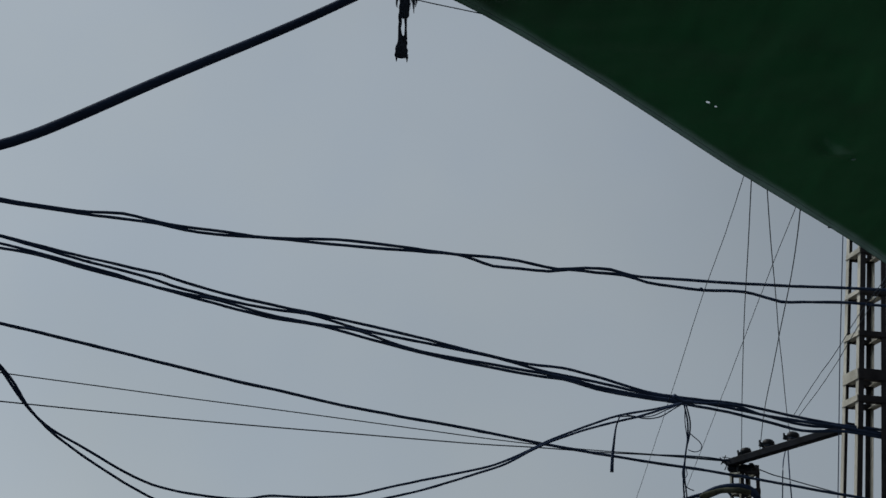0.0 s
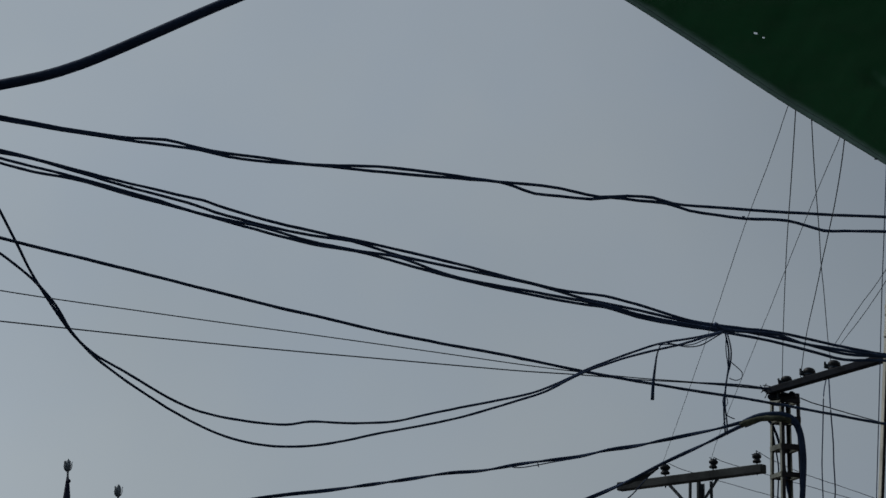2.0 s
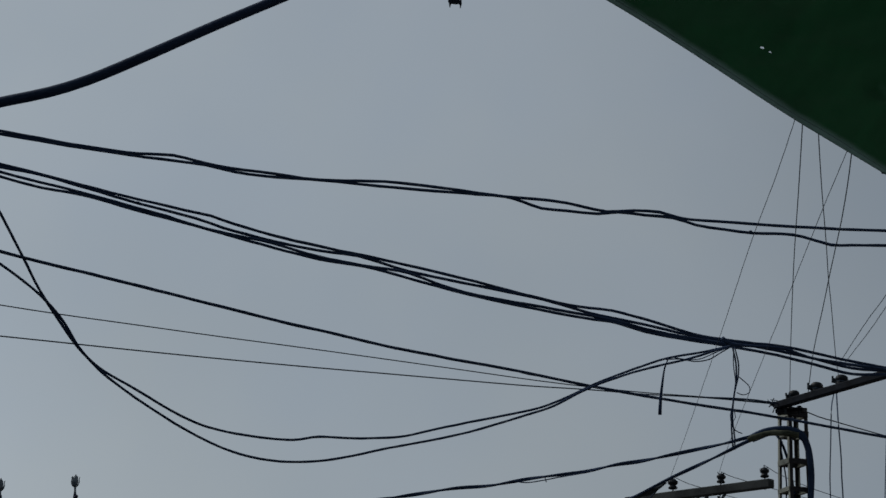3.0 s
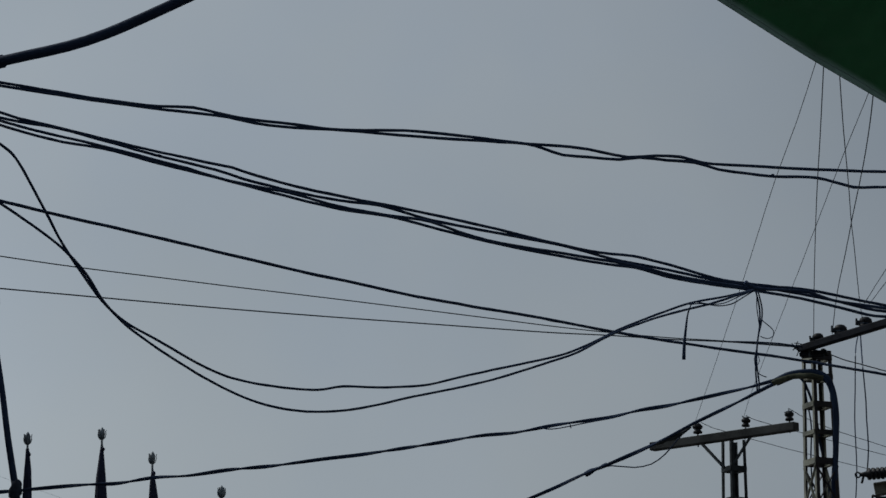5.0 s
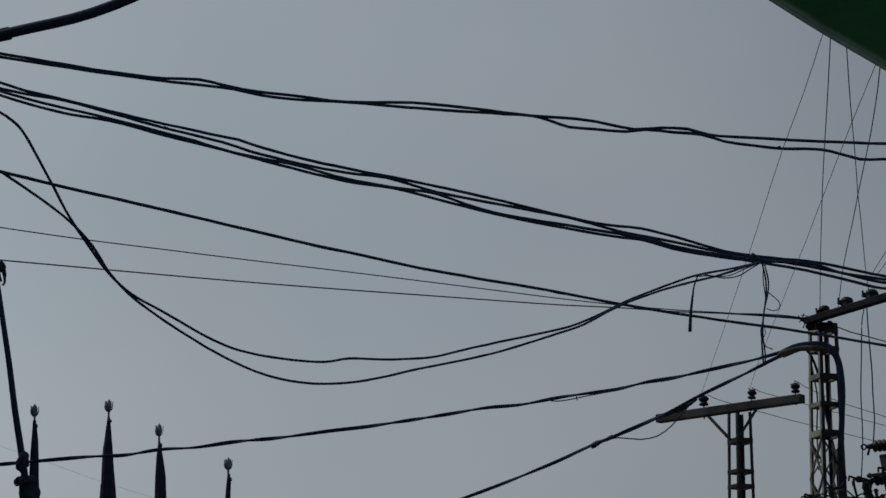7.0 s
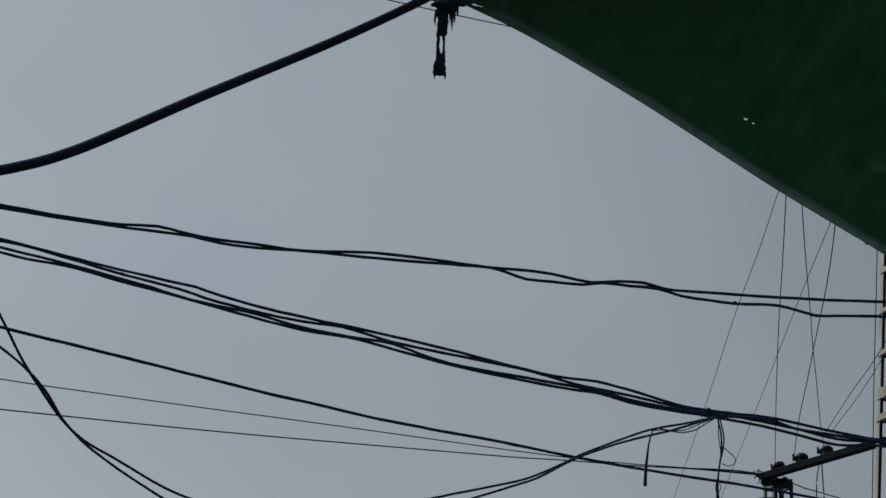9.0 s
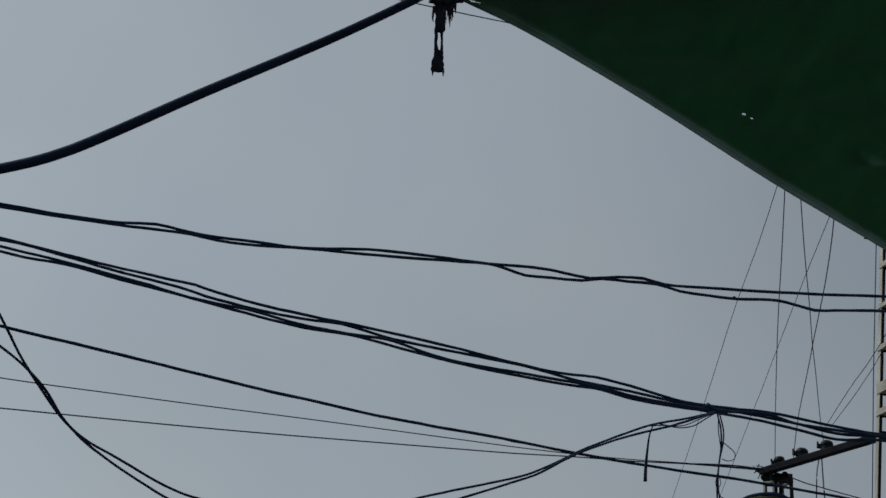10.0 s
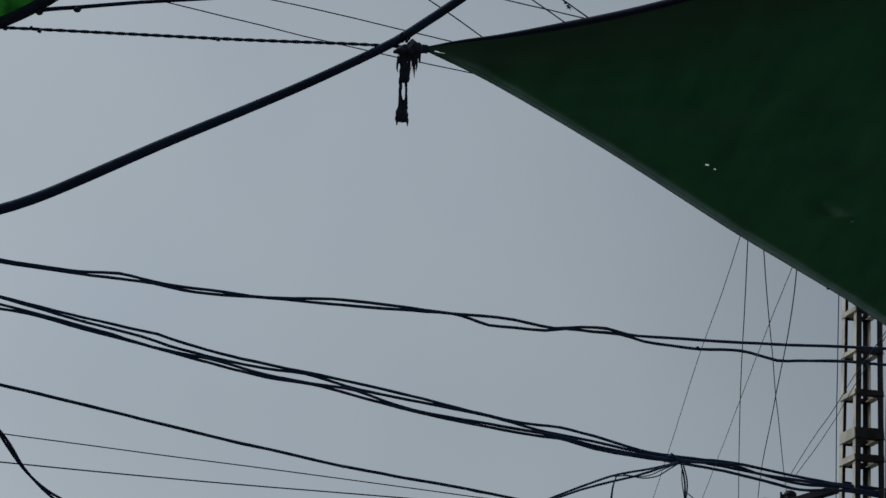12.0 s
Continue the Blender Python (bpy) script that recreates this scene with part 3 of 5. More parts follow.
run("strand", [(-7.050, 10.141, 6.527), (-4.389, 14.046, 6.873), (-3.413, 15.188, 6.899), (-3.233, 15.384, 6.894), (-3.047, 15.573, 6.905),
    (-2.662, 15.955, 6.918), (-2.256, 16.338, 6.931), (-1.830, 16.718, 6.948), (-1.698, 16.832, 6.955), (-1.519, 16.991, 6.941),
    (-1.199, 17.265, 6.927), (-0.916, 17.494, 6.932), (-0.429, 17.873, 6.944), (0.078, 18.254, 6.948), (0.606, 18.637, 6.938),
    (1.153, 19.023, 6.912), (1.605, 19.325, 6.908), (1.953, 19.545, 6.931), (2.307, 19.775, 6.915), (2.608, 19.971, 6.882),
    (2.914, 20.165, 6.853), (3.287, 20.386, 6.865), (3.860, 20.716, 6.899), (4.186, 20.906, 6.889), (4.636, 21.165, 6.872),
    (5.145, 21.449, 6.865), (5.634, 21.713, 6.886), (7.394, 22.648, 6.880), (9.550, 23.731, 6.953)], lambda s: 0.0090 + 0.0098 * s, RUBBER, bundle, kinks=0.004, rough=0.25)
run("strand", [(-7.050, 10.158, 6.508), (-4.391, 14.065, 6.829), (-3.414, 15.206, 6.855), (-3.233, 15.393, 6.870), (-2.972, 15.651, 6.904),
    (-2.701, 15.921, 6.906), (-2.256, 16.348, 6.900), (-1.830, 16.734, 6.903), (-1.609, 16.932, 6.887), (-1.199, 17.280, 6.880),
    (-0.820, 17.582, 6.897), (-0.478, 17.840, 6.929), (-0.024, 18.193, 6.898), (0.340, 18.458, 6.901), (0.877, 18.835, 6.907),
    (1.378, 19.177, 6.900), (1.721, 19.411, 6.870), (2.307, 19.788, 6.861), (2.852, 20.129, 6.843), (3.287, 20.390, 6.849),
    (3.732, 20.653, 6.847), (4.186, 20.918, 6.832), (4.636, 21.179, 6.802), (5.145, 21.454, 6.842), (5.633, 21.720, 6.850),
    (7.392, 22.654, 6.836), (9.550, 23.738, 6.911)], lambda s: 0.0090 + 0.0098 * s, RUBBER, bundle, kinks=0.004, rough=0.25)
run("strand", [(-7.050, 10.024, 6.455), (-4.364, 13.984, 6.778), (-3.393, 15.119, 6.807), (-3.104, 15.427, 6.808), (-2.647, 15.881, 6.831),
    (-2.407, 16.112, 6.832), (-2.034, 16.460, 6.829), (-1.732, 16.734, 6.814), (-1.192, 17.189, 6.832), (-0.911, 17.423, 6.817),
    (-0.426, 17.802, 6.829), (-0.024, 18.099, 6.854), (0.234, 18.300, 6.817), (0.497, 18.496, 6.794), (0.873, 18.759, 6.798),
    (1.371, 19.095, 6.811), (1.943, 19.469, 6.819), (2.296, 19.700, 6.797), (2.900, 20.076, 6.789), (3.272, 20.298, 6.802),
    (3.842, 20.625, 6.852), (4.101, 20.784, 6.810), (4.615, 21.077, 6.813), (5.122, 21.359, 6.825), (5.609, 21.631, 6.804),
    (7.362, 22.568, 6.797), (9.550, 23.678, 6.863)], lambda s: 0.0090 + 0.0098 * s, RUBBER, bundle, kinks=0.004, rough=0.25)
run("strand", [(-7.050, 10.049, 6.421), (-4.366, 13.995, 6.752), (-3.394, 15.130, 6.779), (-3.179, 15.363, 6.772), (-2.918, 15.630, 6.780),
    (-2.647, 15.887, 6.814), (-2.243, 16.273, 6.812), (-1.819, 16.657, 6.814), (-1.375, 17.045, 6.802), (-0.911, 17.431, 6.794),
    (-0.719, 17.582, 6.799), (-0.426, 17.803, 6.824), (-0.126, 18.035, 6.814), (0.391, 18.422, 6.788), (0.873, 18.765, 6.778),
    (1.371, 19.103, 6.780), (1.770, 19.364, 6.790), (1.943, 19.473, 6.803), (2.296, 19.706, 6.770), (2.778, 20.006, 6.770),
    (3.147, 20.229, 6.777), (3.650, 20.528, 6.779), (4.166, 20.834, 6.751), (4.615, 21.096, 6.721), (5.121, 21.366, 6.784),
    (5.608, 21.635, 6.780), (7.361, 22.573, 6.766), (9.550, 23.684, 6.820)], lambda s: 0.0090 + 0.0098 * s, RUBBER, bundle, kinks=0.004, rough=0.25)
run("tie", [(3.111, 20.057, 6.809), (3.198, 20.117, 6.766), (3.321, 20.188, 6.768)], 0.021, RUBBER, bundle, "black tape binding", rough=0.25)

single = cable("overhead_cable", "single straight black overhead cable", (-3.223, 14.515, 5.980))
run("sheath", [(-7.050, 8.617, 5.596), (-4.118, 13.348, 5.907), (-3.216, 14.485, 5.971), (-2.877, 14.876, 5.982), (-2.517, 15.269, 5.997),
    (-2.176, 15.626, 6.006), (-1.736, 16.069, 6.011), (-1.140, 16.638, 6.011), (-0.688, 17.047, 6.014), (-0.167, 17.502, 6.012),
    (0.330, 17.916, 6.026), (0.903, 18.373, 6.044), (1.670, 18.965, 6.044), (2.245, 19.390, 6.054), (2.844, 19.819, 6.069),
    (3.467, 20.255, 6.089), (3.982, 20.611, 6.095), (4.568, 21.009, 6.095), (5.771, 21.808, 6.093), (9.550, 24.226, 6.076)], lambda s: 0.0120 + 0.0040 * s, RUBBER, single, kinks=0.003, rough=0.25)

for at, host in (((-0.117, 17.457, 5.987), single), ((3.151, 18.449, 7.420), pair), ((-2.252, 16.315, 6.894), bundle), ((2.312, 19.364, 6.035), single)):
    bm = bmesh.new()
    lump(bm, at, 0.0135, at[0] * 5, 0.6, (1.3, 1, 0.8), 2)
    part("nub", bm, RUBBER, host, smooth=True)

for w, pts in enumerate(([(-7.200, 17.250, 6.810), (-5.725, 18.727, 6.961), (-4.365, 19.807, 6.997), (-3.617, 20.330, 7.014), (-2.827, 20.834, 7.038),
    (-1.994, 21.322, 7.053), (-1.120, 21.791, 7.064), (-0.211, 22.239, 7.061), (0.734, 22.665, 7.046), (1.382, 22.937, 7.030),
    (2.042, 23.196, 7.021), (2.715, 23.440, 7.022), (3.399, 23.669, 7.038), (4.374, 23.975, 7.045)],
                         [(-4.511, 19.794, 6.677), (-4.366, 19.898, 6.686), (-3.617, 20.407, 6.739), (-2.826, 20.903, 6.785), (-1.993, 21.381, 6.828),
    (-1.120, 21.840, 6.870), (-0.210, 22.276, 6.910), (0.735, 22.691, 6.942), (1.382, 22.953, 6.961), (2.042, 23.203, 6.990),
    (2.715, 23.444, 7.003), (3.468, 23.693, 7.031), (4.374, 23.977, 7.032)])):
    wire = cable("thin_wire", ("thin wire sagging to the lattice pole", "thin wire from the leaning pipe to the lattice pole")[w], pts[0], "wire", "thin wires")
    run("conductor", pts, (0.0062, 0.0074)[w], OLD_WIRE, wire, sides=6)
    if w:
        run("grip", [(3.422, 23.603, 7.016), (3.733, 23.696, 7.033), (4.079, 23.800, 7.038), (4.359, 23.886, 7.018)], 0.0085, RUBBER, wire)

# slack loop that hangs under the bundle
loop = cable("slack_cable_loop", "slack pair of black cables hanging in a deep loop", (3.196, 20.111, 6.730))
run("strand", [(-7.050, 10.480, 6.700), (-4.271, 13.697, 6.617), (-3.314, 14.806, 6.539), (-3.210, 14.931, 6.492), (-3.167, 14.986, 6.461), (-3.132, 15.038, 6.416),
    (-3.087, 15.111, 6.340), (-2.961, 15.315, 6.107), (-2.851, 15.487, 5.899), (-2.738, 15.641, 5.738), (-2.584, 15.838, 5.540),
    (-2.427, 16.010, 5.418), (-2.185, 16.244, 5.317), (-1.936, 16.478, 5.208), (-1.680, 16.703, 5.126), (-1.330, 16.980, 5.105),
    (-0.969, 17.247, 5.128), (-0.761, 17.386, 5.187), (-0.501, 17.565, 5.216), (-0.065, 17.851, 5.297), (0.334, 18.088, 5.440),
    (0.849, 18.385, 5.616), (1.221, 18.590, 5.747), (1.491, 18.725, 5.890), (1.711, 18.829, 6.023), (1.989, 18.964, 6.165),
    (2.444, 19.183, 6.374), (2.793, 19.359, 6.481), (3.100, 19.508, 6.587)], 0.0108, RUBBER, loop, step=0.06, kinks=0.003, rough=0.2)
run("strand", [(-7.050, 10.600, 6.640), (-4.277, 13.736, 6.548), (-3.321, 14.952, 6.130), (-3.144, 15.157, 6.041), (-2.962, 15.364, 5.941), (-2.813, 15.536, 5.836),
    (-2.699, 15.674, 5.724), (-2.583, 15.827, 5.550), (-2.445, 15.985, 5.412), (-2.224, 16.209, 5.272), (-1.976, 16.444, 5.144),
    (-1.764, 16.635, 5.050), (-1.548, 16.819, 4.976), (-1.327, 16.995, 4.936), (-1.057, 17.195, 4.933), (-0.782, 17.385, 4.977),
    (-0.500, 17.567, 5.058), (-0.163, 17.772, 5.180), (0.183, 17.979, 5.290), (0.588, 18.211, 5.437), (1.005, 18.434, 5.617),
    (1.325, 18.599, 5.760), (1.596, 18.724, 5.933), (1.816, 18.828, 6.050), (2.208, 19.017, 6.222), (2.666, 19.239, 6.389),
    (3.088, 19.432, 6.568)], 0.0108, RUBBER, loop, step=0.06, kinks=0.003, rough=0.2)
run("strand", [(2.424, 19.113, 6.345), (2.562, 19.185, 6.370), (2.724, 19.276, 6.371), (2.870, 19.348, 6.412), (2.988, 19.395, 6.491),
    (3.088, 19.435, 6.558)], 0.006, RUBBER, loop, step=0.04)
run("strand", [(2.484, 19.077, 6.359), (2.657, 19.172, 6.361), (2.772, 19.229, 6.387), (2.918, 19.291, 6.464), (3.064, 19.353, 6.537)], 0.005, RUBBER, loop, step=0.04)
tape = cable("hanging_tape", "black strip of cable dangling from the slack loop", (2.454, 19.263, 6.388), "cable end")
run("strip", [(2.453, 19.124, 6.365), (2.413, 19.124, 6.266), (2.390, 19.144, 6.117), (2.373, 19.168, 5.958), (2.368, 19.192, 5.827)], lambda s: 0.005 + 0.0125 * s, RUBBER, tape, step=0.05)
tangle = cable("dangling_wire_tangle", "frayed tangle of thin black wire ends hanging from the bundle", (3.223, 20.109, 6.724), "cable end")
for pts, r in (([(3.124, 19.523, 6.580), (3.160, 19.573, 6.446), (3.166, 19.611, 6.287), (3.136, 19.639, 6.069), (3.118, 19.672, 5.853),
    (3.134, 19.721, 5.640)], 0.0086),
               ([(3.148, 19.536, 6.583), (3.190, 19.594, 6.424), (3.184, 19.618, 6.300), (3.148, 19.629, 6.151), (3.130, 19.668, 5.908),
    (3.153, 19.716, 5.723), (3.152, 19.735, 5.615)], 0.0076),
               ([(3.136, 19.529, 6.582), (3.136, 19.566, 6.416), (3.160, 19.619, 6.233), (3.124, 19.644, 6.014), (3.106, 19.650, 5.932),
    (3.123, 19.675, 5.853), (3.159, 19.705, 5.799), (3.231, 19.747, 5.780)], 0.005),
               ([(3.166, 19.533, 6.302), (3.237, 19.581, 6.258), (3.297, 19.623, 6.212), (3.291, 19.631, 6.158), (3.225, 19.602, 6.128),
    (3.160, 19.564, 6.141)], 0.0048),
               ([(3.130, 19.582, 5.972), (3.147, 19.605, 5.905), (3.117, 19.598, 5.859)], 0.004)):
    run("wire_end", pts, r, RUBBER, tangle, step=0.04, sides=6)

# twisted service cable that sags away to the flags, and the one that passes the T-shaped head
service = cable("twisted_service_cable", "long sagging twisted black service cable", (-5.142, 24.070, 5.291))
SERVICE = [(-7.311, 23.464, 5.073), (-6.966, 23.598, 5.098), (-5.142, 24.072, 5.291), (-4.512, 24.198, 5.374), (-4.000, 24.290, 5.431),
    (-3.677, 24.344, 5.455), (-3.286, 24.395, 5.532), (-2.893, 24.448, 5.562), (-2.432, 24.495, 5.640), (-1.900, 24.543, 5.699),
    (-1.231, 24.581, 5.798), (-0.828, 24.598, 5.850), (-0.423, 24.604, 5.915), (0.117, 24.603, 6.000), (0.590, 24.590, 6.082),
    (0.996, 24.579, 6.117), (1.467, 24.549, 6.203), (1.804, 24.524, 6.248), (2.140, 24.496, 6.292), (2.476, 24.456, 6.369),
    (2.810, 24.417, 6.418), (3.143, 24.369, 6.486), (3.474, 24.318, 6.553), (3.738, 24.273, 6.607), (4.099, 24.204, 6.697),
    (4.341, 24.155, 6.750)]
for k in range(2):
    twisted("strand", SERVICE, 0.0140, 0.0098, 0.75, RUBBER, service, phase=k / 2, step=0.08, wander=0.5)
run("strand", [(1.262, 24.497, 6.171), (1.364, 24.498, 6.145), (1.497, 24.490, 6.151), (1.800, 24.462, 6.208), (2.134, 24.428, 6.265)], 0.007, RUBBER, service, "loose slack strand")
run("wire_end", [(1.627, 24.405, 6.204), (1.641, 24.408, 6.177), (1.648, 24.415, 6.138)], 0.006, RUBBER, service)
second = cable("twisted_service_cable", "twisted black service cable rising past the T-shaped head", (-0.491, 25.201, 4.787))
SECOND = [(-7.311, 24.858, 2.730), (-5.279, 25.309, 3.218), (-2.613, 25.448, 4.053), (-0.904, 25.373, 4.648), (-0.493, 25.334, 4.803),
    (-0.149, 25.297, 4.925), (0.124, 25.263, 5.018), (0.809, 25.165, 5.263), (1.150, 25.106, 5.393), (1.490, 25.041, 5.530),
    (1.829, 24.969, 5.680), (2.166, 24.894, 5.807), (2.670, 24.770, 6.016), (3.169, 24.626, 6.260), (3.629, 24.486, 6.464),
    (4.118, 24.322, 6.688), (4.356, 24.246, 6.755)]
for k in range(2):
    twisted("strand", SECOND, 0.0145, 0.009, 0.5, RUBBER, second, phase=k / 2, step=0.08, wander=0.5)
run("jumper", [(2.010, 25.073, 5.774), (2.180, 25.045, 5.798), (2.450, 25.008, 5.772), (2.653, 24.970, 5.808), (2.821, 24.921, 5.925),
    (2.955, 24.870, 6.077), (3.157, 24.794, 6.292)], 0.008, RUBBER, second)
run("lashing", [(2.688, 24.750, 6.012), (2.812, 24.750, 6.068), (2.922, 24.750, 6.110), (3.032, 24.750, 6.166), (3.115, 24.750, 6.222)], lambda s: 0.014 + 0.018 * math.sin(math.pi * min(1, 1.2 * s)), RUST, second, "rough tape lashing", step=0.03, rough=0.8)
run("lashing", [(1.848, 25.036, 5.691), (1.943, 25.017, 5.729), (2.024, 24.999, 5.761), (2.119, 24.978, 5.800)], 0.026, RUBBER, second, "rough tape lashing", step=0.02, rough=0.9)

# cables strapped over and down the grey column
drop = cable("strapped_cables", "thick black cables bent over and strapped down the lattice pole", (4.416, 24.573, 6.839))
for pts, r in (([(4.037, 24.035, 6.647), (4.167, 23.999, 6.708), (4.309, 23.968, 6.736), (4.502, 23.934, 6.730), (4.617, 23.924, 6.675),
    (4.686, 23.938, 6.542), (4.730, 23.988, 6.250), (4.721, 24.062, 5.861), (4.705, 24.131, 5.471), (4.726, 24.186, 5.081),
    (4.742, 24.251, 4.563)], 0.030),
               ([(4.049, 24.040, 6.608), (4.309, 23.976, 6.698), (4.520, 23.939, 6.691), (4.629, 23.935, 6.610), (4.699, 23.968, 6.381),
    (4.709, 24.065, 5.861), (4.686, 24.134, 5.472), (4.693, 24.192, 5.082), (4.705, 24.259, 4.563)], 0.027),
               ([(4.115, 24.292, 6.716), (4.312, 24.254, 6.763), (4.409, 24.256, 6.682), (4.475, 24.276, 6.536), (4.539, 24.311, 6.311),
    (4.590, 24.364, 5.981), (4.652, 24.406, 5.684), (4.702, 24.435, 5.452), (4.722, 24.491, 5.057)], 0.016)):
    run("cable", pts, r, RUBBER, drop, step=0.05)
for pts, r in (([(4.409, 24.258, 6.675), (4.448, 24.299, 6.445), (4.492, 24.343, 6.180), (4.484, 24.415, 5.785), (4.499, 24.487, 5.325)], 0.009),
               ([(4.639, 24.413, 5.651), (4.687, 24.447, 5.387), (4.646, 24.484, 5.190), (4.696, 24.504, 4.993), (4.652, 24.546, 4.731)], 0.014)):
    run("cable", pts, r, RUBBER, drop, step=0.05)
run("strap", [(3.989, 23.959, 6.591), (4.087, 23.933, 6.634), (4.292, 23.886, 6.672), (4.567, 23.839, 6.643)], 0.033, MOSSY, drop, "dull grey clamp band", rough=0.7)


# ---------------------------------------------------------------- line wires over the street
def line_wire(label, points, radius, mat=OLD_WIRE):
    wire = thing("line_wire", points[0], label, "wire", "bare line wires")
    run("conductor", points, radius, mat, wire, sides=6, kinks=0.005)


line_wire("thin bare line wire spanning the street from the T-shaped head", [(3.587, 28.058, 6.894), (3.209, 22.338, 6.776), (2.980, 18.926, 6.724), (2.805, 16.361, 6.693), (2.714, 14.698, 6.677),
    (2.629, 13.417, 6.667), (2.407, 10.013, 6.649), (2.216, 7.094, 6.644), (1.756, 0.063, 6.671), (1.297, -6.969, 6.755),
    (0.838, -14.000, 6.894)], 0.0029)
line_wire("thin bare line wire spanning the street from the T-shaped head", [(4.173, 27.522, 6.866), (4.018, 25.878, 6.828), (3.650, 21.238, 6.738), (3.401, 18.013, 6.690), (3.247, 16.005, 6.666),
    (3.137, 14.450, 6.651), (2.953, 11.754, 6.631), (2.698, 7.993, 6.617), (2.200, 0.662, 6.638), (1.702, -6.669, 6.721),
    (1.204, -14.000, 6.866)], 0.0029)
line_wire("bare line wire spanning the street from the steel crossarm", [(4.475, 23.858, 7.067), (3.891, 20.545, 6.987), (3.382, 17.577, 6.929), (3.039, 15.486, 6.895), (2.763, 13.825, 6.872),
    (2.242, 10.668, 6.840), (1.756, 7.733, 6.822), (0.560, 0.489, 6.831), (-0.637, -6.756, 6.912), (-1.834, -14.000, 7.067)], 0.0041)
line_wire("bare line wire spanning the street from the steel crossarm", [(4.898, 23.077, 7.155), (4.658, 22.045, 7.128), (4.129, 19.662, 7.072), (3.913, 18.704, 7.051), (3.667, 17.559, 7.029),
    (3.277, 15.783, 6.997), (2.916, 14.084, 6.972), (2.321, 11.234, 6.938), (1.720, 8.298, 6.916), (0.184, 0.865, 6.915),
    (-1.352, -6.567, 6.995), (-2.888, -14.000, 7.155)], 0.0041)
line_wire("bare line wire spanning the street from the steel crossarm", [(4.638, 23.557, 7.100), (4.302, 21.484, 7.048), (4.005, 19.411, 7.002), (3.825, 18.174, 6.977), (3.612, 16.665, 6.950),
    (3.447, 15.593, 6.933), (3.162, 13.917, 6.909), (2.686, 11.105, 6.878), (2.176, 8.203, 6.858), (0.900, 0.802, 6.861),
    (-0.377, -6.599, 6.942), (-1.653, -14.000, 7.100)], 0.0046)
line_wire("bare line wire spanning the street beside the cream pole", [(4.905, 23.066, 7.313), (4.776, 21.024, 7.261), (4.712, 19.615, 7.229), (4.640, 18.573, 7.207), (4.593, 17.329, 7.182),
    (4.483, 14.419, 7.134), (4.408, 10.619, 7.090), (4.183, 2.413, 7.066), (3.958, -5.794, 7.141), (3.732, -14.000, 7.313)], 0.0042)
line_wire("bare line wire spanning the street beside the cream pole", [(4.947, 22.988, 7.295), (4.874, 21.207, 7.249), (4.792, 19.928, 7.219), (4.690, 18.609, 7.191), (4.611, 17.305, 7.165),
    (4.552, 14.368, 7.116), (4.459, 10.581, 7.072), (4.274, 2.387, 7.048), (4.089, -5.806, 7.123), (3.904, -14.000, 7.295)], 0.0039)
line_wire("thin bare line wire going on behind the lattice pole", [(3.663, 27.988, 6.890), (3.822, 28.212, 6.870), (3.952, 28.314, 6.850), (5.013, 29.559, 6.830), (6.774, 31.478, 6.810),
    (9.550, 34.601, 6.800)], 0.0045)
line_wire("thin bare line wire going on behind the lattice pole", [(4.207, 27.491, 6.891), (4.318, 27.627, 6.871), (4.540, 27.840, 6.851), (5.243, 28.567, 6.831), (6.443, 29.884, 6.811),
    (9.550, 33.419, 6.800)], 0.0045)
line_wire("thin bare line wire going on behind the lattice pole", [(4.707, 27.034, 6.897), (4.985, 27.518, 6.877), (5.612, 28.436, 6.857), (6.320, 29.287, 6.837), (9.550, 33.510, 6.827)], 0.0045)
line_wire("bare line wire from the pole head into the distance", [(4.365, 23.929, 7.027), (4.630, 24.105, 7.007), (4.922, 24.411, 6.987), (5.400, 24.823, 6.967), (7.512, 26.748, 6.947),
    (9.550, 28.318, 6.940)], 0.007)
line_wire("bare drop wire from the crossarm down to the switchgear", [(4.831, 23.070, 6.955), (4.567, 21.979, 6.482), (4.561, 22.054, 6.124), (4.553, 22.113, 5.825), (4.566, 22.205, 5.286),
    (4.550, 22.253, 4.987), (4.543, 22.268, 4.892)], 0.0065, RUBBER)
line_wire("bare drop wire from the crossarm down to the switchgear", [(4.855, 23.028, 6.955), (4.645, 21.997, 6.362), (4.674, 22.067, 6.003), (4.678, 22.101, 5.824), (4.694, 22.153, 5.524),
    (4.679, 22.193, 5.297)], 0.0075, RUBBER)
line_wire("thin wire crossing high above the awning", [(-7.050, 7.327, 6.900), (-1.094, 10.538, 6.900), (-0.473, 10.867, 6.900), (0.185, 11.185, 6.900), (0.665, 11.399, 6.900),
    (1.994, 12.049, 6.900), (9.550, 15.658, 6.900)], 0.0034)
line_wire("thin wire crossing high above the awning", [(-7.050, 7.291, 6.900), (-0.524, 10.476, 6.900), (-0.273, 10.583, 6.900), (0.177, 10.808, 6.900), (0.509, 10.962, 6.900),
    (1.935, 11.660, 6.900), (9.550, 15.350, 6.900)], 0.0034)
line_wire("thin wire crossing high above the awning", [(-7.050, 0.591, 6.900), (-0.429, 9.398, 6.900), (0.351, 10.434, 6.900), (0.493, 10.625, 6.900), (0.704, 10.922, 6.900),
    (2.617, 13.555, 6.900), (9.550, 23.118, 6.900)], 0.0038)
line_wire("thin wire crossing high above the awning", [(-7.050, 6.540, 6.900), (-5.822, 7.146, 6.900), (0.783, 10.416, 6.900), (1.030, 10.529, 6.900), (1.266, 10.639, 6.900),
    (2.184, 11.080, 6.900), (9.550, 14.600, 6.900)], 0.0034)
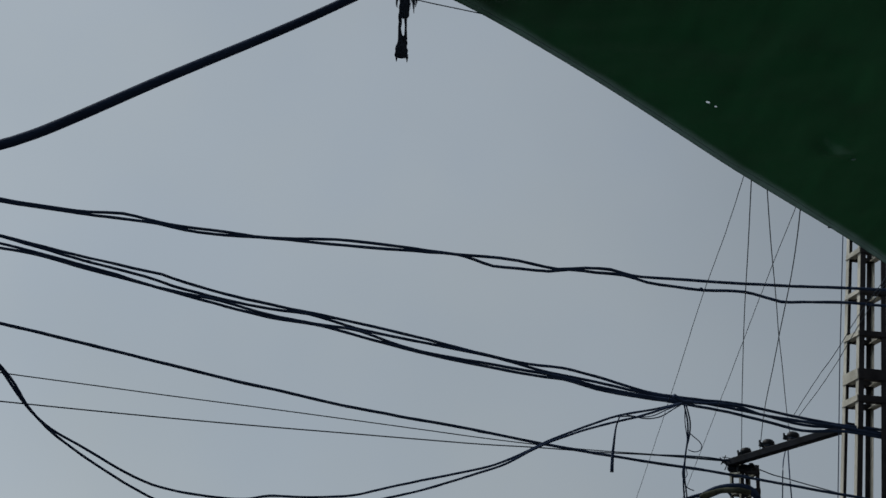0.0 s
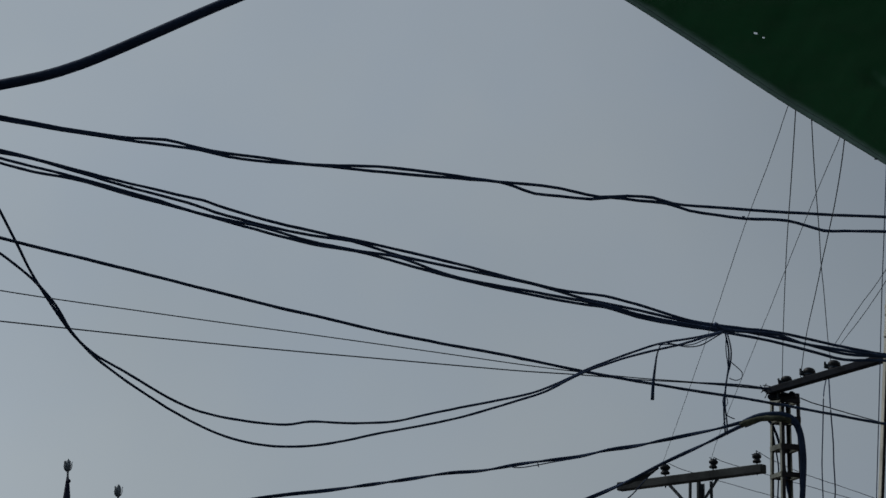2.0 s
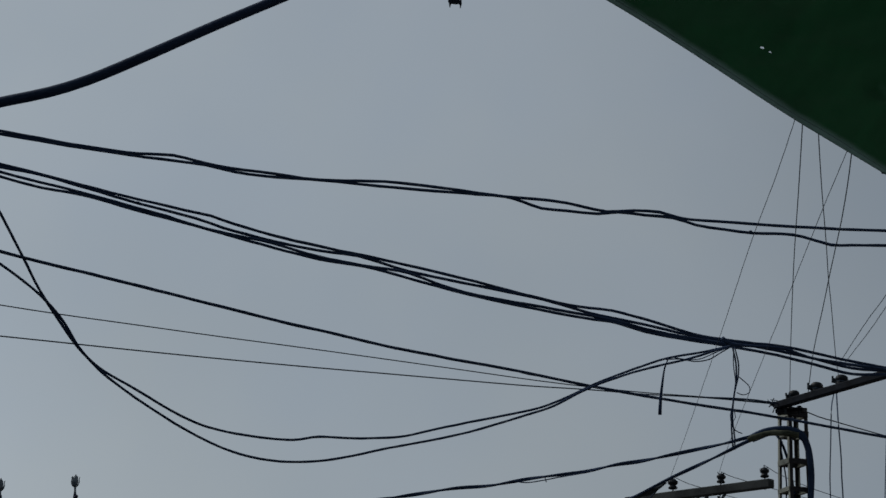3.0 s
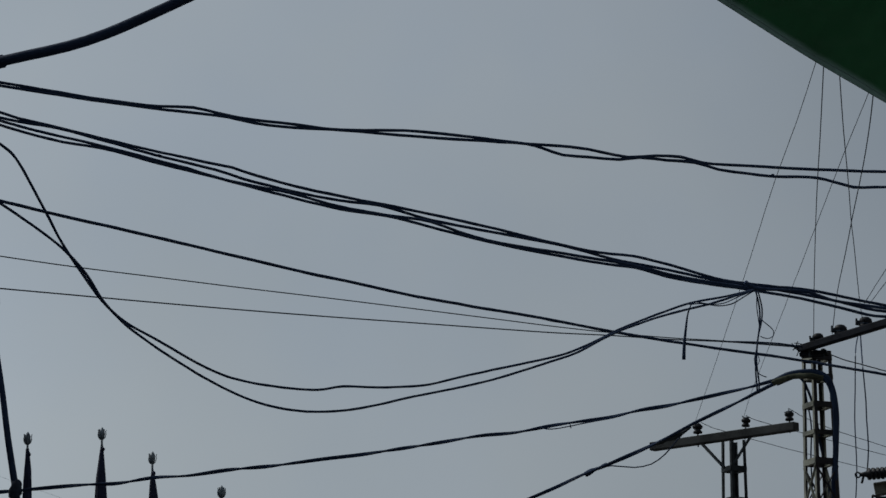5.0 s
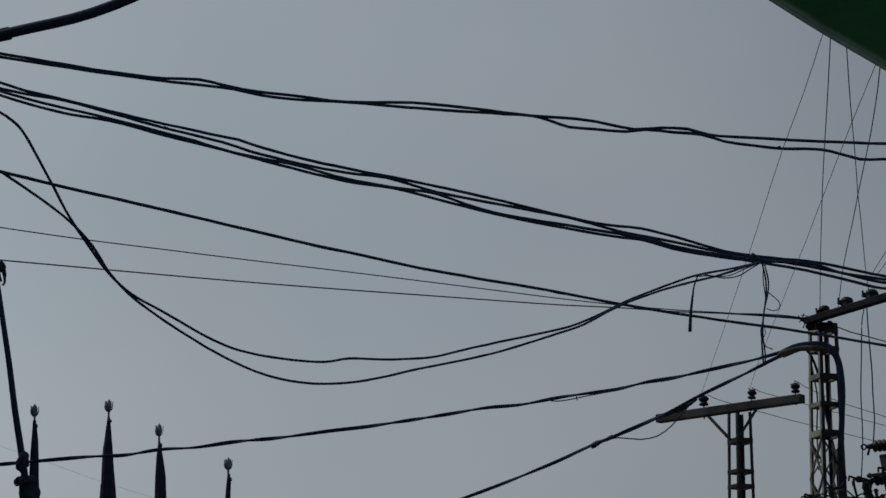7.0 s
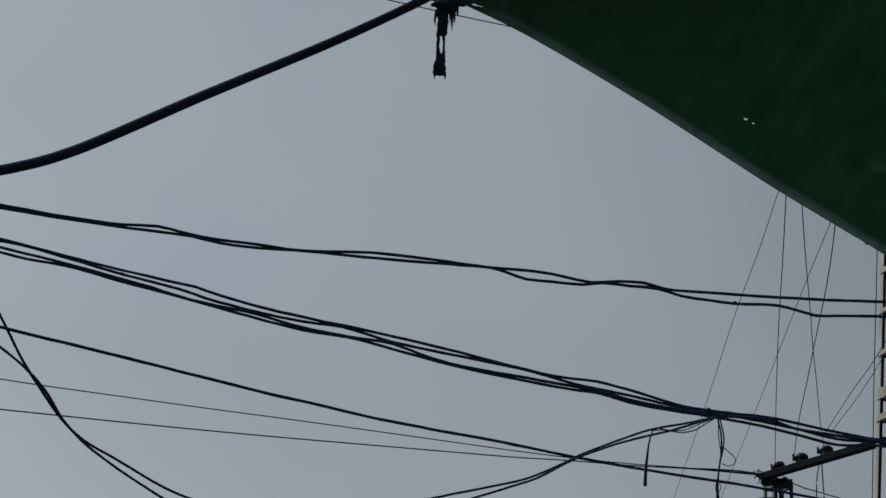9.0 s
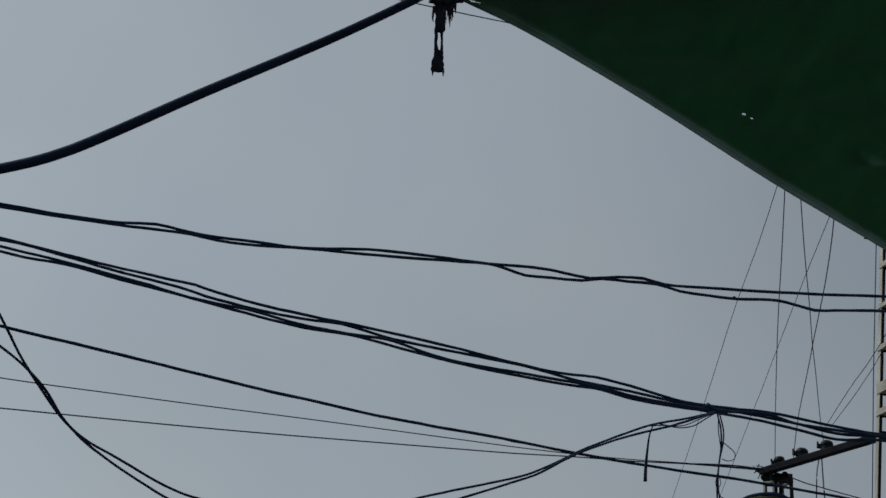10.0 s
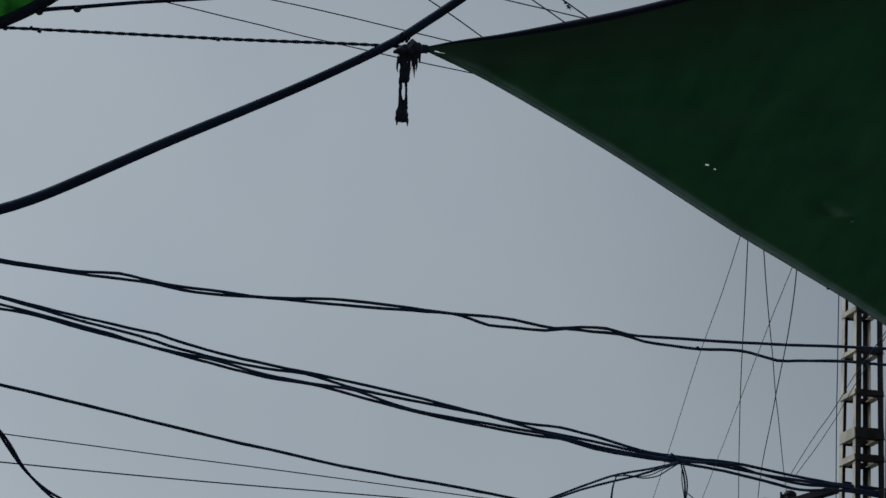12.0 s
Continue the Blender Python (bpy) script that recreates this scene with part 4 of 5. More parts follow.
line_wire("thin wire crossing high above the awning", [(-7.050, -0.145, 6.900), (-0.140, 8.993, 6.900), (0.931, 10.409, 6.900), (1.141, 10.688, 6.900), (2.406, 12.348, 6.900),
    (9.550, 21.741, 6.900)], 0.0038)
line_wire("thin wire crossing high above the awning", [(-7.050, -1.137, 6.900), (0.139, 9.035, 6.900), (1.097, 10.400, 6.900), (1.151, 10.467, 6.900), (1.271, 10.625, 6.900),
    (2.342, 11.987, 6.900), (9.550, 21.185, 6.900)], 0.0042)

# scrap of cloth caught on one of the wires
scrap = thing("cloth_scrap", (1.104, 10.400, 6.900), "small dark scrap of cloth caught on a wire", "rag")
bm = bmesh.new()
for share, size in ((-0.9, 0.008), (-0.2, 0.010), (0.4, 0.009), (0.85, 0.007), (1.1, 0.005)):
    lump(bm, Vector((1.104, 10.400, 6.900)).lerp(Vector((1.140, 10.475, 6.900)), share) + Vector((0, 0, -0.006 * share)), size, share * 7, 0.5, (1.2, 1.1, 0.9), 2)
part("cloth", bm, RAG, scrap, smooth=True)
for dx, dz in ((0.012, -0.03), (-0.01, -0.022), (0.022, -0.018)):
    run("fray", [(1.140, 10.475, 6.900), (1.140 + dx * 0.6, 10.475, 6.900 + dz * 0.5), (1.140 + dx, 10.475, 6.900 + dz)], lambda s: 0.0035 * (1.2 - s), RAG, scrap, step=0.01, sides=6)


run("down_wire", [(5.287, 21.176, 10.187), (5.281, 21.602, 9.011), (5.273, 21.828, 8.297), (5.261, 21.998, 7.698), (5.247, 22.237, 6.738),
    (5.209, 22.497, 5.419)], 0.0055, RUBBER, cream_pole, "thin dark wire running down beside it", sides=6)
run("down_wire", [(5.870, 21.114, 10.172), (5.861, 21.616, 8.761), (5.825, 21.766, 8.286), (5.801, 21.873, 7.927), (5.783, 22.177, 6.729),
    (5.753, 22.436, 5.412)], 0.0055, RUBBER, cream_pole, "thin dark wire running down beside it", sides=6)
line_wire("very thin wire sagging behind the rolled flags", [(-7.050, 26.660, 6.310), (-5.791, 27.037, 6.014), (-5.108, 27.208, 5.798), (-4.343, 27.378, 5.550), (-3.680, 27.499, 5.375),
    (-2.864, 27.618, 5.215), (-1.366, 27.765, 4.956), (1.641, 27.798, 4.526), (4.050, 28.030, 4.250)], 0.0012)


# ---------------------------------------------------------------- switchgear low on the columns
L_LEFT, L_RIGHT = (4.057, 23.240, 4.500), (5.225, 21.362, 4.590)
fuse_arm = crossarm("heavy dark steel arm crusted with moss that carries drop-out fuses", L_LEFT, L_RIGHT, 0.13, 0.12, MOSSY)
run("moss_crust", [Vector(L_LEFT).lerp(Vector(L_RIGHT), k / 8) + Vector((0, 0, 0.012 * (k % 3))) for k in range(9)], lambda s: 0.068 + 0.02 * noise.noise(Vector((s * 17, 1.3, 0))), MOSSY, fuse_arm,
    "knobbly grey-green moss crust", step=0.035, sides=20, rough=0.9)


def dropout_fuse():
    f = thing("dropout_fuse", (0, 0, 0), "dark ceramic drop-out fuse with hooked metal clips", "fuse", "drop-out fuses on the steel arm")
    bm = bmesh.new()
    prof, h = [(0.03, 0.0)], 0.0
    for k in range(6):
        h = 0.02 + k * 0.055
        prof += [(0.043, h), (0.052, h + 0.012), (0.051, h + 0.026), (0.043, h + 0.04)]
    prof += [(0.04, h + 0.05), (0.03, h + 0.08)]
    lathe(bm, prof, 14)
    part("insulator_body", bm, MOSS_CERAMIC, f, smooth=True)
    bm = bmesh.new()
    lathe(bm, [(0.053, 0.14), (0.064, 0.15), (0.064, 0.19), (0.053, 0.2)], 14)
    bar(bm, (0, 0.04, 0.17), (0, 0.12, 0.15), 0.04, 0.02)
    part("clamp_band", bm, RUST, f)
    bm = bmesh.new()
    bar(bm, (0, 0, 0.4), (-0.12, 0, 0.43), 0.035, 0.03)
    bar(bm, (-0.12, 0, 0.43), (-0.15, 0, 0.36), 0.03, 0.02)
    bar(bm, (-0.1, 0, 0.43), (-0.17, 0, 0.47), 0.02, 0.02)
    bar(bm, (-0.17, 0, 0.47), (-0.19, 0, 0.42), 0.016, 0.016)
    part("top_clip", bm, RUST, f)
    bm = bmesh.new()
    bar(bm, (0, 0, 0.01), (-0.13, 0, 0.0), 0.035, 0.03)
    bar(bm, (-0.13, 0, 0.0), (-0.17, 0, 0.05), 0.03, 0.02)
    part("bottom_clip", bm, RUST, f)
    bm = bmesh.new()
    lathe(bm, [(0.012, 0.0), (0.014, 0.02), (0.014, 0.36), (0.018, 0.37), (0.018, 0.4)], 10, Matrix.Translation((-0.14, 0, 0.01)))
    part("fuse_tube", bm, RUST, f, smooth=True)
    return f


fuse = dropout_fuse()
fuse.matrix_basis = Matrix.Translation((4.268, 22.828, 4.411)) @ pose(0, 0, 0, 8, -22, 25)
for at, rx, ry, rz in (((4.487, 22.573, 4.466), 6, -24, 20), ((4.672, 22.324, 4.508), 4, -15, 15), ((4.920, 22.056, 4.570), 4, -18, 25), ((5.133, 21.792, 4.630), 4, -14, 15)):
    copy_thing(fuse, Matrix.Translation(at) @ pose(0, 0, 0, rx, ry, rz))
arrester = thing("strain_insulator", (0, 0, 0), "dark ribbed strain insulator lying on its side", "insulator", "strain insulators")
bm = bmesh.new()
prof = [(0.02, -0.06), (0.03, 0.0)]
for k in range(6):
    prof += [(0.035, 0.02 + k * 0.05), (0.065, 0.03 + k * 0.05), (0.065, 0.045 + k * 0.05), (0.035, 0.055 + k * 0.05)]
prof += [(0.03, 0.34), (0.02, 0.4)]
lathe(bm, prof, 14)
part("insulator_body", bm, CERAMIC, arrester, smooth=True)
bm = bmesh.new()
for k in range(6):
    a0, a1 = k * 1.05, (k + 1) * 1.05
    bar(bm, (0.03 * math.cos(a0), 0, -0.09 + 0.03 * math.sin(a0)), (0.03 * math.cos(a1), 0, -0.09 + 0.03 * math.sin(a1)), 0.014, 0.014)
bar(bm, (0.0, 0, -0.02), (0.09, 0, -0.06), 0.02, 0.02)
part("shackle", bm, RUST, arrester)
arrester.matrix_basis = Matrix.Translation((4.584, 21.839, 5.178)) @ pose(0, 0, 0, 0, 84, 10)
copy_thing(arrester, Matrix.Translation((4.658, 22.182, 4.868)) @ pose(0, 0, 0, 0, 80, 12))
box = thing("terminal_box", (4.794, 22.124, 5.060), "small dark metal terminal box on the pole", "box")
bm = bmesh.new()
bar(bm, (4.730, 22.138, 5.056), (4.938, 22.088, 5.086), 0.14, 0.13, bevel=0.008)
part("housing", bm, STEEL, box)
bm = bmesh.new()
bar(bm, (4.721, 22.110, 5.113), (4.941, 22.058, 5.142), 0.16, 0.012)
part("lid", bm, STEEL, box)
jumpers = cable("jumper_wires", "thin dark jumper wires looped between the fuses", (4.309, 22.682, 4.740), "wire", "jumper wires")
for pts in ([(4.063, 22.512, 4.728), (4.154, 22.503, 4.764), (4.275, 22.501, 4.727), (4.397, 22.492, 4.739), (4.516, 22.493, 4.678),
    (4.668, 22.476, 4.726), (4.806, 22.472, 4.677)], [(4.428, 22.482, 4.799), (4.517, 22.486, 4.727), (4.578, 22.477, 4.763), (4.728, 22.474, 4.702), (4.849, 22.457, 4.761)],
            [(4.305, 22.588, 4.758), (4.352, 22.598, 4.667), (4.338, 22.613, 4.558), (4.373, 22.623, 4.461)]):
    run("wire", pts, 0.009, RUST, jumpers, step=0.03, sides=6)
for pts in ([(3.912, 22.618, 4.655), (3.962, 22.610, 4.698), (3.950, 22.605, 4.740), (3.999, 22.602, 4.752), (4.035, 22.609, 4.692),
    (4.109, 22.599, 4.740)],
            [(3.925, 22.614, 4.679), (3.985, 22.618, 4.631), (4.047, 22.613, 4.655), (4.034, 22.621, 4.595), (3.960, 22.627, 4.570)], [(4.537, 22.416, 4.521), (4.506, 22.426, 4.462), (4.553, 22.428, 4.413)], [(4.717, 22.288, 4.627), (4.667, 22.307, 4.520), (4.700, 22.320, 4.389)]):
    run("wire", pts, 0.009, RUST, jumpers, step=0.03, sides=6)


for k, (a, b, r) in enumerate((((4.378, 22.465, 4.723), (4.634, 22.317, 4.679), 0.02), ((4.477, 22.463, 4.601), (4.748, 22.187, 4.699), 0.018), ((4.088, 22.821, 4.771), (4.219, 22.801, 4.744), 0.03),
                               ((4.618, 22.183, 4.916), (4.857, 22.026, 4.930), 0.025), ((4.526, 22.308, 4.897), (4.643, 22.290, 4.859), 0.03), ((4.679, 22.193, 4.760), (4.715, 22.220, 4.509), 0.02))):
    clamp = thing("terminal_clamp", a, "small dark metal terminal clamp among the fuses", "clamp", "terminal clamps")
    bm = bmesh.new()
    bar(bm, a, b, r * 1.6, r * 1.4, bevel=0.004)
    part("strap", bm, RUST, clamp)
    for end in (a, b):
        bm = bmesh.new()
        lump(bm, end, r * 1.15, k * 2.3 + end[0], 0.5, (1.1, 1, 1), 2)
        part("bolt_cluster", bm, RUST, clamp, smooth=True)


# ---------------------------------------------------------------- flags rolled round their poles
def furled_flag(top, drop_len, left, right, seed, label, group="rolled flags", lean=0.034):
    """top: the finial's middle. left, right: how far the cloth bulges, as (share, metres) pairs down its length."""
    top = Vector(top)
    flag = thing("furled_flag", (top.x + lean * top.z, top.y, 0), label, "flag", group)
    bm = bmesh.new()
    lathe(bm, [(0.028, 0.0), (0.026, top.z * 0.5), (0.013, top.z - 0.05), (0.013, top.z - 0.02)], 10, Matrix.Translation((top.x, top.y, 0)))
    for v in bm.verts:
        v.co.x += lean * (top.z - v.co.z)
    part("pole", bm, SILVER, flag, "thin metal pole", smooth=True)
    bm = bmesh.new()
    lathe(bm, [(0.01, -0.085), (0.018, -0.075), (0.032, -0.05), (0.037, -0.02), (0.033, 0.02), (0.022, 0.05), (0.008, 0.07), (0.002, 0.078)], 12, Matrix.Translation(top))
    finial = part("finial", bm, SILVER, flag, "silver bud-shaped finial", smooth=True)
    for k in range(5):
        w = 2 * math.pi * k / 5 + seed
        bm = bmesh.new()
        pts = [(0.016, -0.078), (0.040, -0.052), (0.049, -0.012), (0.044, 0.022), (0.052, 0.044)]
        for (r0, h0), (r1, h1) in zip(pts, pts[1:]):
            bar(bm, top + Vector((r0 * math.cos(w), r0 * math.sin(w), h0)), top + Vector((r1 * math.cos(w), r1 * math.sin(w), h1)), 0.03 - 0.35 * max(0.0, h1), 0.008,
                up=(math.cos(w), math.sin(w), 0.2))
        part("petal", bm, SILVER, finial)

    def at(table, s):
        for (s0, v0), (s1, v1) in zip(table, table[1:]):
            if s <= s1:
                return v0 + (v1 - v0) * (s - s0) / (s1 - s0)
        return table[-1][1]

    n, sides, verts, faces = 60, 28, [], []
    for i in range(n + 1):
        s = i / n
        l, r = at(left, s), at(right, s)
        for k in range(sides):
            w = 2 * math.pi * k / sides
            fold = 1 + 0.16 * math.sin(5 * w + seed + 5 * s) * min(1, 3 * s) + 0.14 * noise.noise(Vector((math.cos(w) * 1.5, math.sin(w) * 1.5, s * 7 + seed)))
            rx = ((r - l) / 2) * fold
            verts.append((top.x + lean * (0.13 + drop_len * s) + (r + l) / 2 + rx * math.cos(w), top.y + rx * math.sin(w) * 0.8, top.z - 0.13 - drop_len * s))
    for i in range(n):
        for k in range(sides):
            j = (k + 1) % sides
            faces.append((i * sides + k, i * sides + j, (i + 1) * sides + j, (i + 1) * sides + k))
    faces.append(tuple(range(sides)))
    faces.append(tuple(range(n * sides, (n + 1) * sides))[::-1])
    me = bpy.data.meshes.new("cloth")
    me.from_pydata(verts, [], faces)
    cloth = place("cloth", finish(me, NAVY), flag)
    bm = bmesh.new()
    lump(bm, (top.x + at(right, 0.04) * 0.9, top.y - 0.01, top.z - 0.2), 0.022, seed, 0.4, (1, 1, 1.4), 2)
    part("knot", bm, NAVY, cloth, smooth=True)
    return flag


furled_flag((-4.929, 25.123, 6.129), 2.6, [(0, -0.02), (0.1, -0.035), (0.4, -0.06), (1, -0.12)], [(0, 0.02), (0.1, 0.05), (0.4, 0.075), (1, 0.1)], 1.3, "dark navy flag rolled tightly round its pole")
flag = furled_flag((-4.050, 25.264, 6.216), 2.6, [(0, -0.012), (0.06, -0.035), (0.16, -0.066), (0.3, -0.075), (0.41, -0.085), (0.46, -0.07), (0.52, -0.03), (1, -0.04)], [(0, 0.012), (0.06, 0.03), (0.16, 0.056), (0.3, 0.08), (0.41, 0.095), (0.44, 0.075), (0.52, 0.072), (1, 0.09)], 4.1, "dark navy flag rolled round its pole with a loose flap")
run("loose_flap", [(-4.091, 25.313, 5.251), (-4.101, 25.333, 5.095), (-4.111, 25.355, 4.925), (-4.118, 25.388, 4.654), (-4.129, 25.424, 4.315)], 0.024, NAVY, flag, step=0.05, rough=0.3)
furled_flag((-3.439, 25.403, 5.941), 2.4, [(0, -0.008), (0.08, -0.035), (0.19, -0.048), (0.34, -0.048), (1, -0.08)], [(0, 0.012), (0.08, 0.045), (0.19, 0.074), (0.34, 0.095), (0.4, 0.105), (0.43, 0.075), (1, 0.1)], 7.7, "dark navy flag rolled loosely round its pole")
furled_flag((-2.593, 25.567, 5.549), 2.2, [(0, -0.01), (0.08, -0.03), (0.29, -0.072), (1, -0.12)], [(0, 0.02), (0.04, 0.034), (0.29, 0.018), (1, 0.03)], 9.2, "dark greenish flag rolled round a shorter pole")


# ---------------------------------------------------------------- post with a leaning pipe
post = thing("wooden_post", (*(-3.911, 20.000, 4.219)[:2], 0), "dark wooden post with rags and a leaning pipe", "post")
FOOT = (-3.889, 20.000, 4.002)
run("trunk", [(FOOT[0] + 0.05, FOOT[1], -0.1), (FOOT[0] + 0.03, FOOT[1], 1.5), (FOOT[0], FOOT[1], FOOT[2]), (-3.908, 20.000, 4.274), (-3.937, 20.000, 4.514)],
    lambda s: 0.105 - 0.02 * s, RAG, post, step=0.05, sides=18, rough=0.4)
run("pipe", [(-4.550, 20.000, 7.382), (-4.456, 20.000, 6.915), (-4.366, 20.000, 6.511), (-4.281, 20.000, 6.083), (-4.196, 20.000, 5.658), (-4.117, 20.000, 5.210), (-4.035, 20.000, 4.811), (-3.952, 20.000, 4.383)],
    lambda s: 0.020 + 0.016 * s, RUBBER, post, "dark metal pipe leaning outward", sides=12)
bm = bmesh.new()
lump(bm, (-4.008, 19.980, 4.692), 0.07, 2.2, 0.35, (0.85, 0.9, 1.7))
lump(bm, (-4.014, 19.950, 4.506), 0.05, 5.2, 0.5, (1.0, 0.9, 0.9))
lump(bm, (-3.916, 19.950, 4.507), 0.06, 8.2, 0.5, (1.1, 0.9, 0.8))
part("rag_wrapping", bm, RAG, post, "bulging dark rag wrapping", smooth=True)
for pts in ([(-3.988, 19.908, 4.288), (-4.024, 19.906, 4.249), (-4.048, 19.910, 4.179), (-4.030, 19.922, 4.111), (-4.001, 19.921, 4.165)], [(-3.974, 19.905, 4.326), (-4.014, 19.905, 4.272), (-4.034, 19.911, 4.196), (-4.041, 19.921, 4.100)], [(-4.021, 19.867, 4.527), (-4.057, 19.865, 4.494), (-4.040, 19.875, 4.447), (-3.999, 19.881, 4.464)]):
    run("wire_end", pts, 0.007, RAG, post, step=0.03, sides=6)
knob = thing("tied_rag", (-4.328, 19.950, 6.614), "dark frayed rag tied where the wire meets the pipe", "rag")
bm = bmesh.new()
lump(bm, (-4.329, 19.950, 6.625), 0.052, 3.3, 0.35, (1.0, 0.9, 1.1))
part("knot", bm, RAG, knob, smooth=True)
for pts in ([(-4.297, 19.918, 6.572), (-4.280, 19.935, 6.519), (-4.275, 19.948, 6.471), (-4.296, 19.952, 6.437)], [(-4.329, 19.915, 6.559), (-4.318, 19.930, 6.505), (-4.307, 19.941, 6.474)], [(-4.281, 19.913, 6.605), (-4.270, 19.932, 6.541), (-4.280, 19.944, 6.486)]):
    run("fray", pts, 0.012, RAG, knob, step=0.02, sides=6)


# ---------------------------------------------------------------- awning: green tarpaulin tied to a thick cable
thick = cable("thick_cable", "thick dark cable stretched beside the awning", (0.132, 5.392, 4.229), "cable", "")
run("sheath", [(-7.05, 9.6, 4.75), (-2.361, 6.424, 3.834), (-1.607, 5.921, 3.748), (-1.263, 5.638, 3.707), (-1.160, 5.602, 3.717), (-1.044, 5.584, 3.738), (-0.931, 5.569, 3.772), (-0.551, 5.502, 3.929), (-0.312, 5.475, 4.031), (-0.200, 5.458, 4.078), (-0.072, 5.437, 4.135), (0.089, 5.401, 4.209), (0.169, 5.376, 4.255), (0.248, 5.347, 4.301), (0.406, 5.283, 4.400), (0.869, 5.063, 4.675), (4.5, 5.3, 6.0), (9.55, 5.6, 7.0)], lambda s: 0.0156 - 0.0026 * max(0.0, min(1.0, (s - 0.412) / 0.04)), RUBBER, thick, step=0.05, sides=14)
run("sleeve", [(-1.378, 5.716, 3.718), (-1.301, 5.662, 3.708), (-1.236, 5.632, 3.710)], 0.0195, RUBBER, thick, "thicker joint sleeve", step=0.03, sides=14)
for at in ((-0.304, 5.470, 4.043), (-0.008, 5.410, 4.166)):
    bm = bmesh.new()
    lump(bm, at, 0.0055, 1.0, 0.4, detail=2)
    part("nick", bm, RUBBER, thick, smooth=True)

TIP = Vector((0.158, 5.454, 4.215))
LOW_EDGE = glide([TIP, (0.351, 5.726, 4.252), (0.651, 6.158, 4.287), (0.871, 6.457, 4.295), (1.373, 7.136, 4.297), (1.658, 7.509, 4.302), (1.972, 7.921, 4.308), (2.207, 8.240, 4.307), (3.097, 9.346, 4.266)], 0.02)
TOP_EDGE = glide([TIP, (0.251, 5.397, 4.209), (0.407, 5.316, 4.197), (0.633, 5.187, 4.186), (0.834, 5.058, 4.182), (1.245, 4.751, 4.185), (1.691, 4.306, 4.186)], 0.02)


def along(line, s):
    x = max(0.0, min(1.0, s)) * (len(line) - 1)
    i = min(int(x), len(line) - 2)
    return line[i].lerp(line[i + 1], x - i)


tarp = thing("tarpaulin", TIP, "dark green tarpaulin awning pulled taut to a knotted corner", "tarpaulin")
N_ALONG, N_ACROSS = 150, 60


def shade_at(s, c):
    """A place on the awning: s along it from the tied corner, c across from the low edge to the top edge."""
    q = along(LOW_EDGE, s).lerp(along(TOP_EDGE, s), c)
    bow = math.sin(math.pi * c) * s
    q.z += 0.10 * bow * s - 0.012 * bow * math.sin(9 * c + 2) + 0.04 * bow * noise.noise(q * 1.7) + 0.016 * min(1, 6 * s) * math.sin(math.pi * c) * noise.noise(q * 6)
    for s0, c0, long, wide, deep in ((0.61, 0.33, 0.035, 0.03, 0.03), (0.66, 0.52, 0.05, 0.05, 0.025), (0.45, 0.6, 0.07, 0.06, 0.02)):
        q.z -= deep * math.exp(-((s - s0) / long) ** 2 - ((c - c0 - 0.4 * (s - s0)) / wide) ** 2)
    return q


def cloth_grid(name, rows, mat, parent, holes=(), label=""):
    n = len(rows[0])
    faces = []
    for i in range(len(rows) - 1):
        for k in range(n - 1):
            if (i, k) not in holes:
                o = i * n + k
                faces.append((o, o + 1, o + n + 1, o + n))
    me = bpy.data.meshes.new(name)
    me.from_pydata([q for row in rows for q in row], [], faces)
    return place(name, finish(me, mat), parent, label)


SHADE, SPREAD = [], []
for i in range(N_ALONG + 1):
    s = i / N_ALONG
    across = [(k / N_ACROSS) ** 1.3 for k in range(N_ACROSS + 1)]
    span = (along(TOP_EDGE, s) - along(LOW_EDGE, s)).length
    SHADE.append([shade_at(s, c) for c in across])
    SPREAD.append([(c * span, (1 - c) * span) for c in across])
HOLES = ((59, 23), (61, 23))
RIGHT = Vector((1, 0, 0))
for i, k in HOLES:
    ring = [(i, k), (i + 1, k), (i + 1, k + 1), (i, k + 1)]
    mid = sum((SHADE[a][b] for a, b in ring), Vector()) / 4
    for n, (a, b) in enumerate(ring):
        off = (SHADE[a][b] - mid) * (0.78, 0.5, 0.82, 0.46)[n]
        flat_off = RIGHT * off.dot(RIGHT)
        SHADE[a][b] = mid + flat_off * (1.35, 1.0)[i > 60] + (off - flat_off) * (0.75, 0.5)[i > 60]
EYELET = [(3, k) for k in range(32, 38)] + [(4, k) for k in range(33, 35)]
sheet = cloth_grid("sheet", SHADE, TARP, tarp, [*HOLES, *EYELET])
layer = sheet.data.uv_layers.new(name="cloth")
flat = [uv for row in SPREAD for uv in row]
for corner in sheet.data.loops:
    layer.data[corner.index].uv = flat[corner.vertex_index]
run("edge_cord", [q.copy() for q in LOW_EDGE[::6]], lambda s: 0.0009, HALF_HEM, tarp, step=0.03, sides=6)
run("edge_cord", [q - Vector((0, 0, 0.003)) for q in TOP_EDGE[::6]], lambda s: 0.002 + 0.009 * min(1, 4 * s), NAVY, tarp, "dark rolled edge", step=0.03, sides=8)
# the seam of the hem along the free edge
seam = []
for i in range(8, N_ALONG + 1, 3):
    span = (along(TOP_EDGE, i / N_ALONG) - along(LOW_EDGE, i / N_ALONG)).length
    inset = 0.08 + 0.025 * noise.noise(Vector((i * 0.06, 2.0, 0)))
    seam.append(shade_at(i / N_ALONG, min(0.4, inset / span)) - Vector((0, 0, 0.003)))
run("seam", seam, 0.0007, RAG, tarp, "dark stitched seam", step=0.03, sides=5, rough=0.5)
# a small eyelet low on the sheet
bm = bmesh.new()
lump(bm, SHADE[97][24] - Vector((0, 0, 0.004)), 0.007, 2.0, 0.3, (1.3, 1, 0.5), 2)
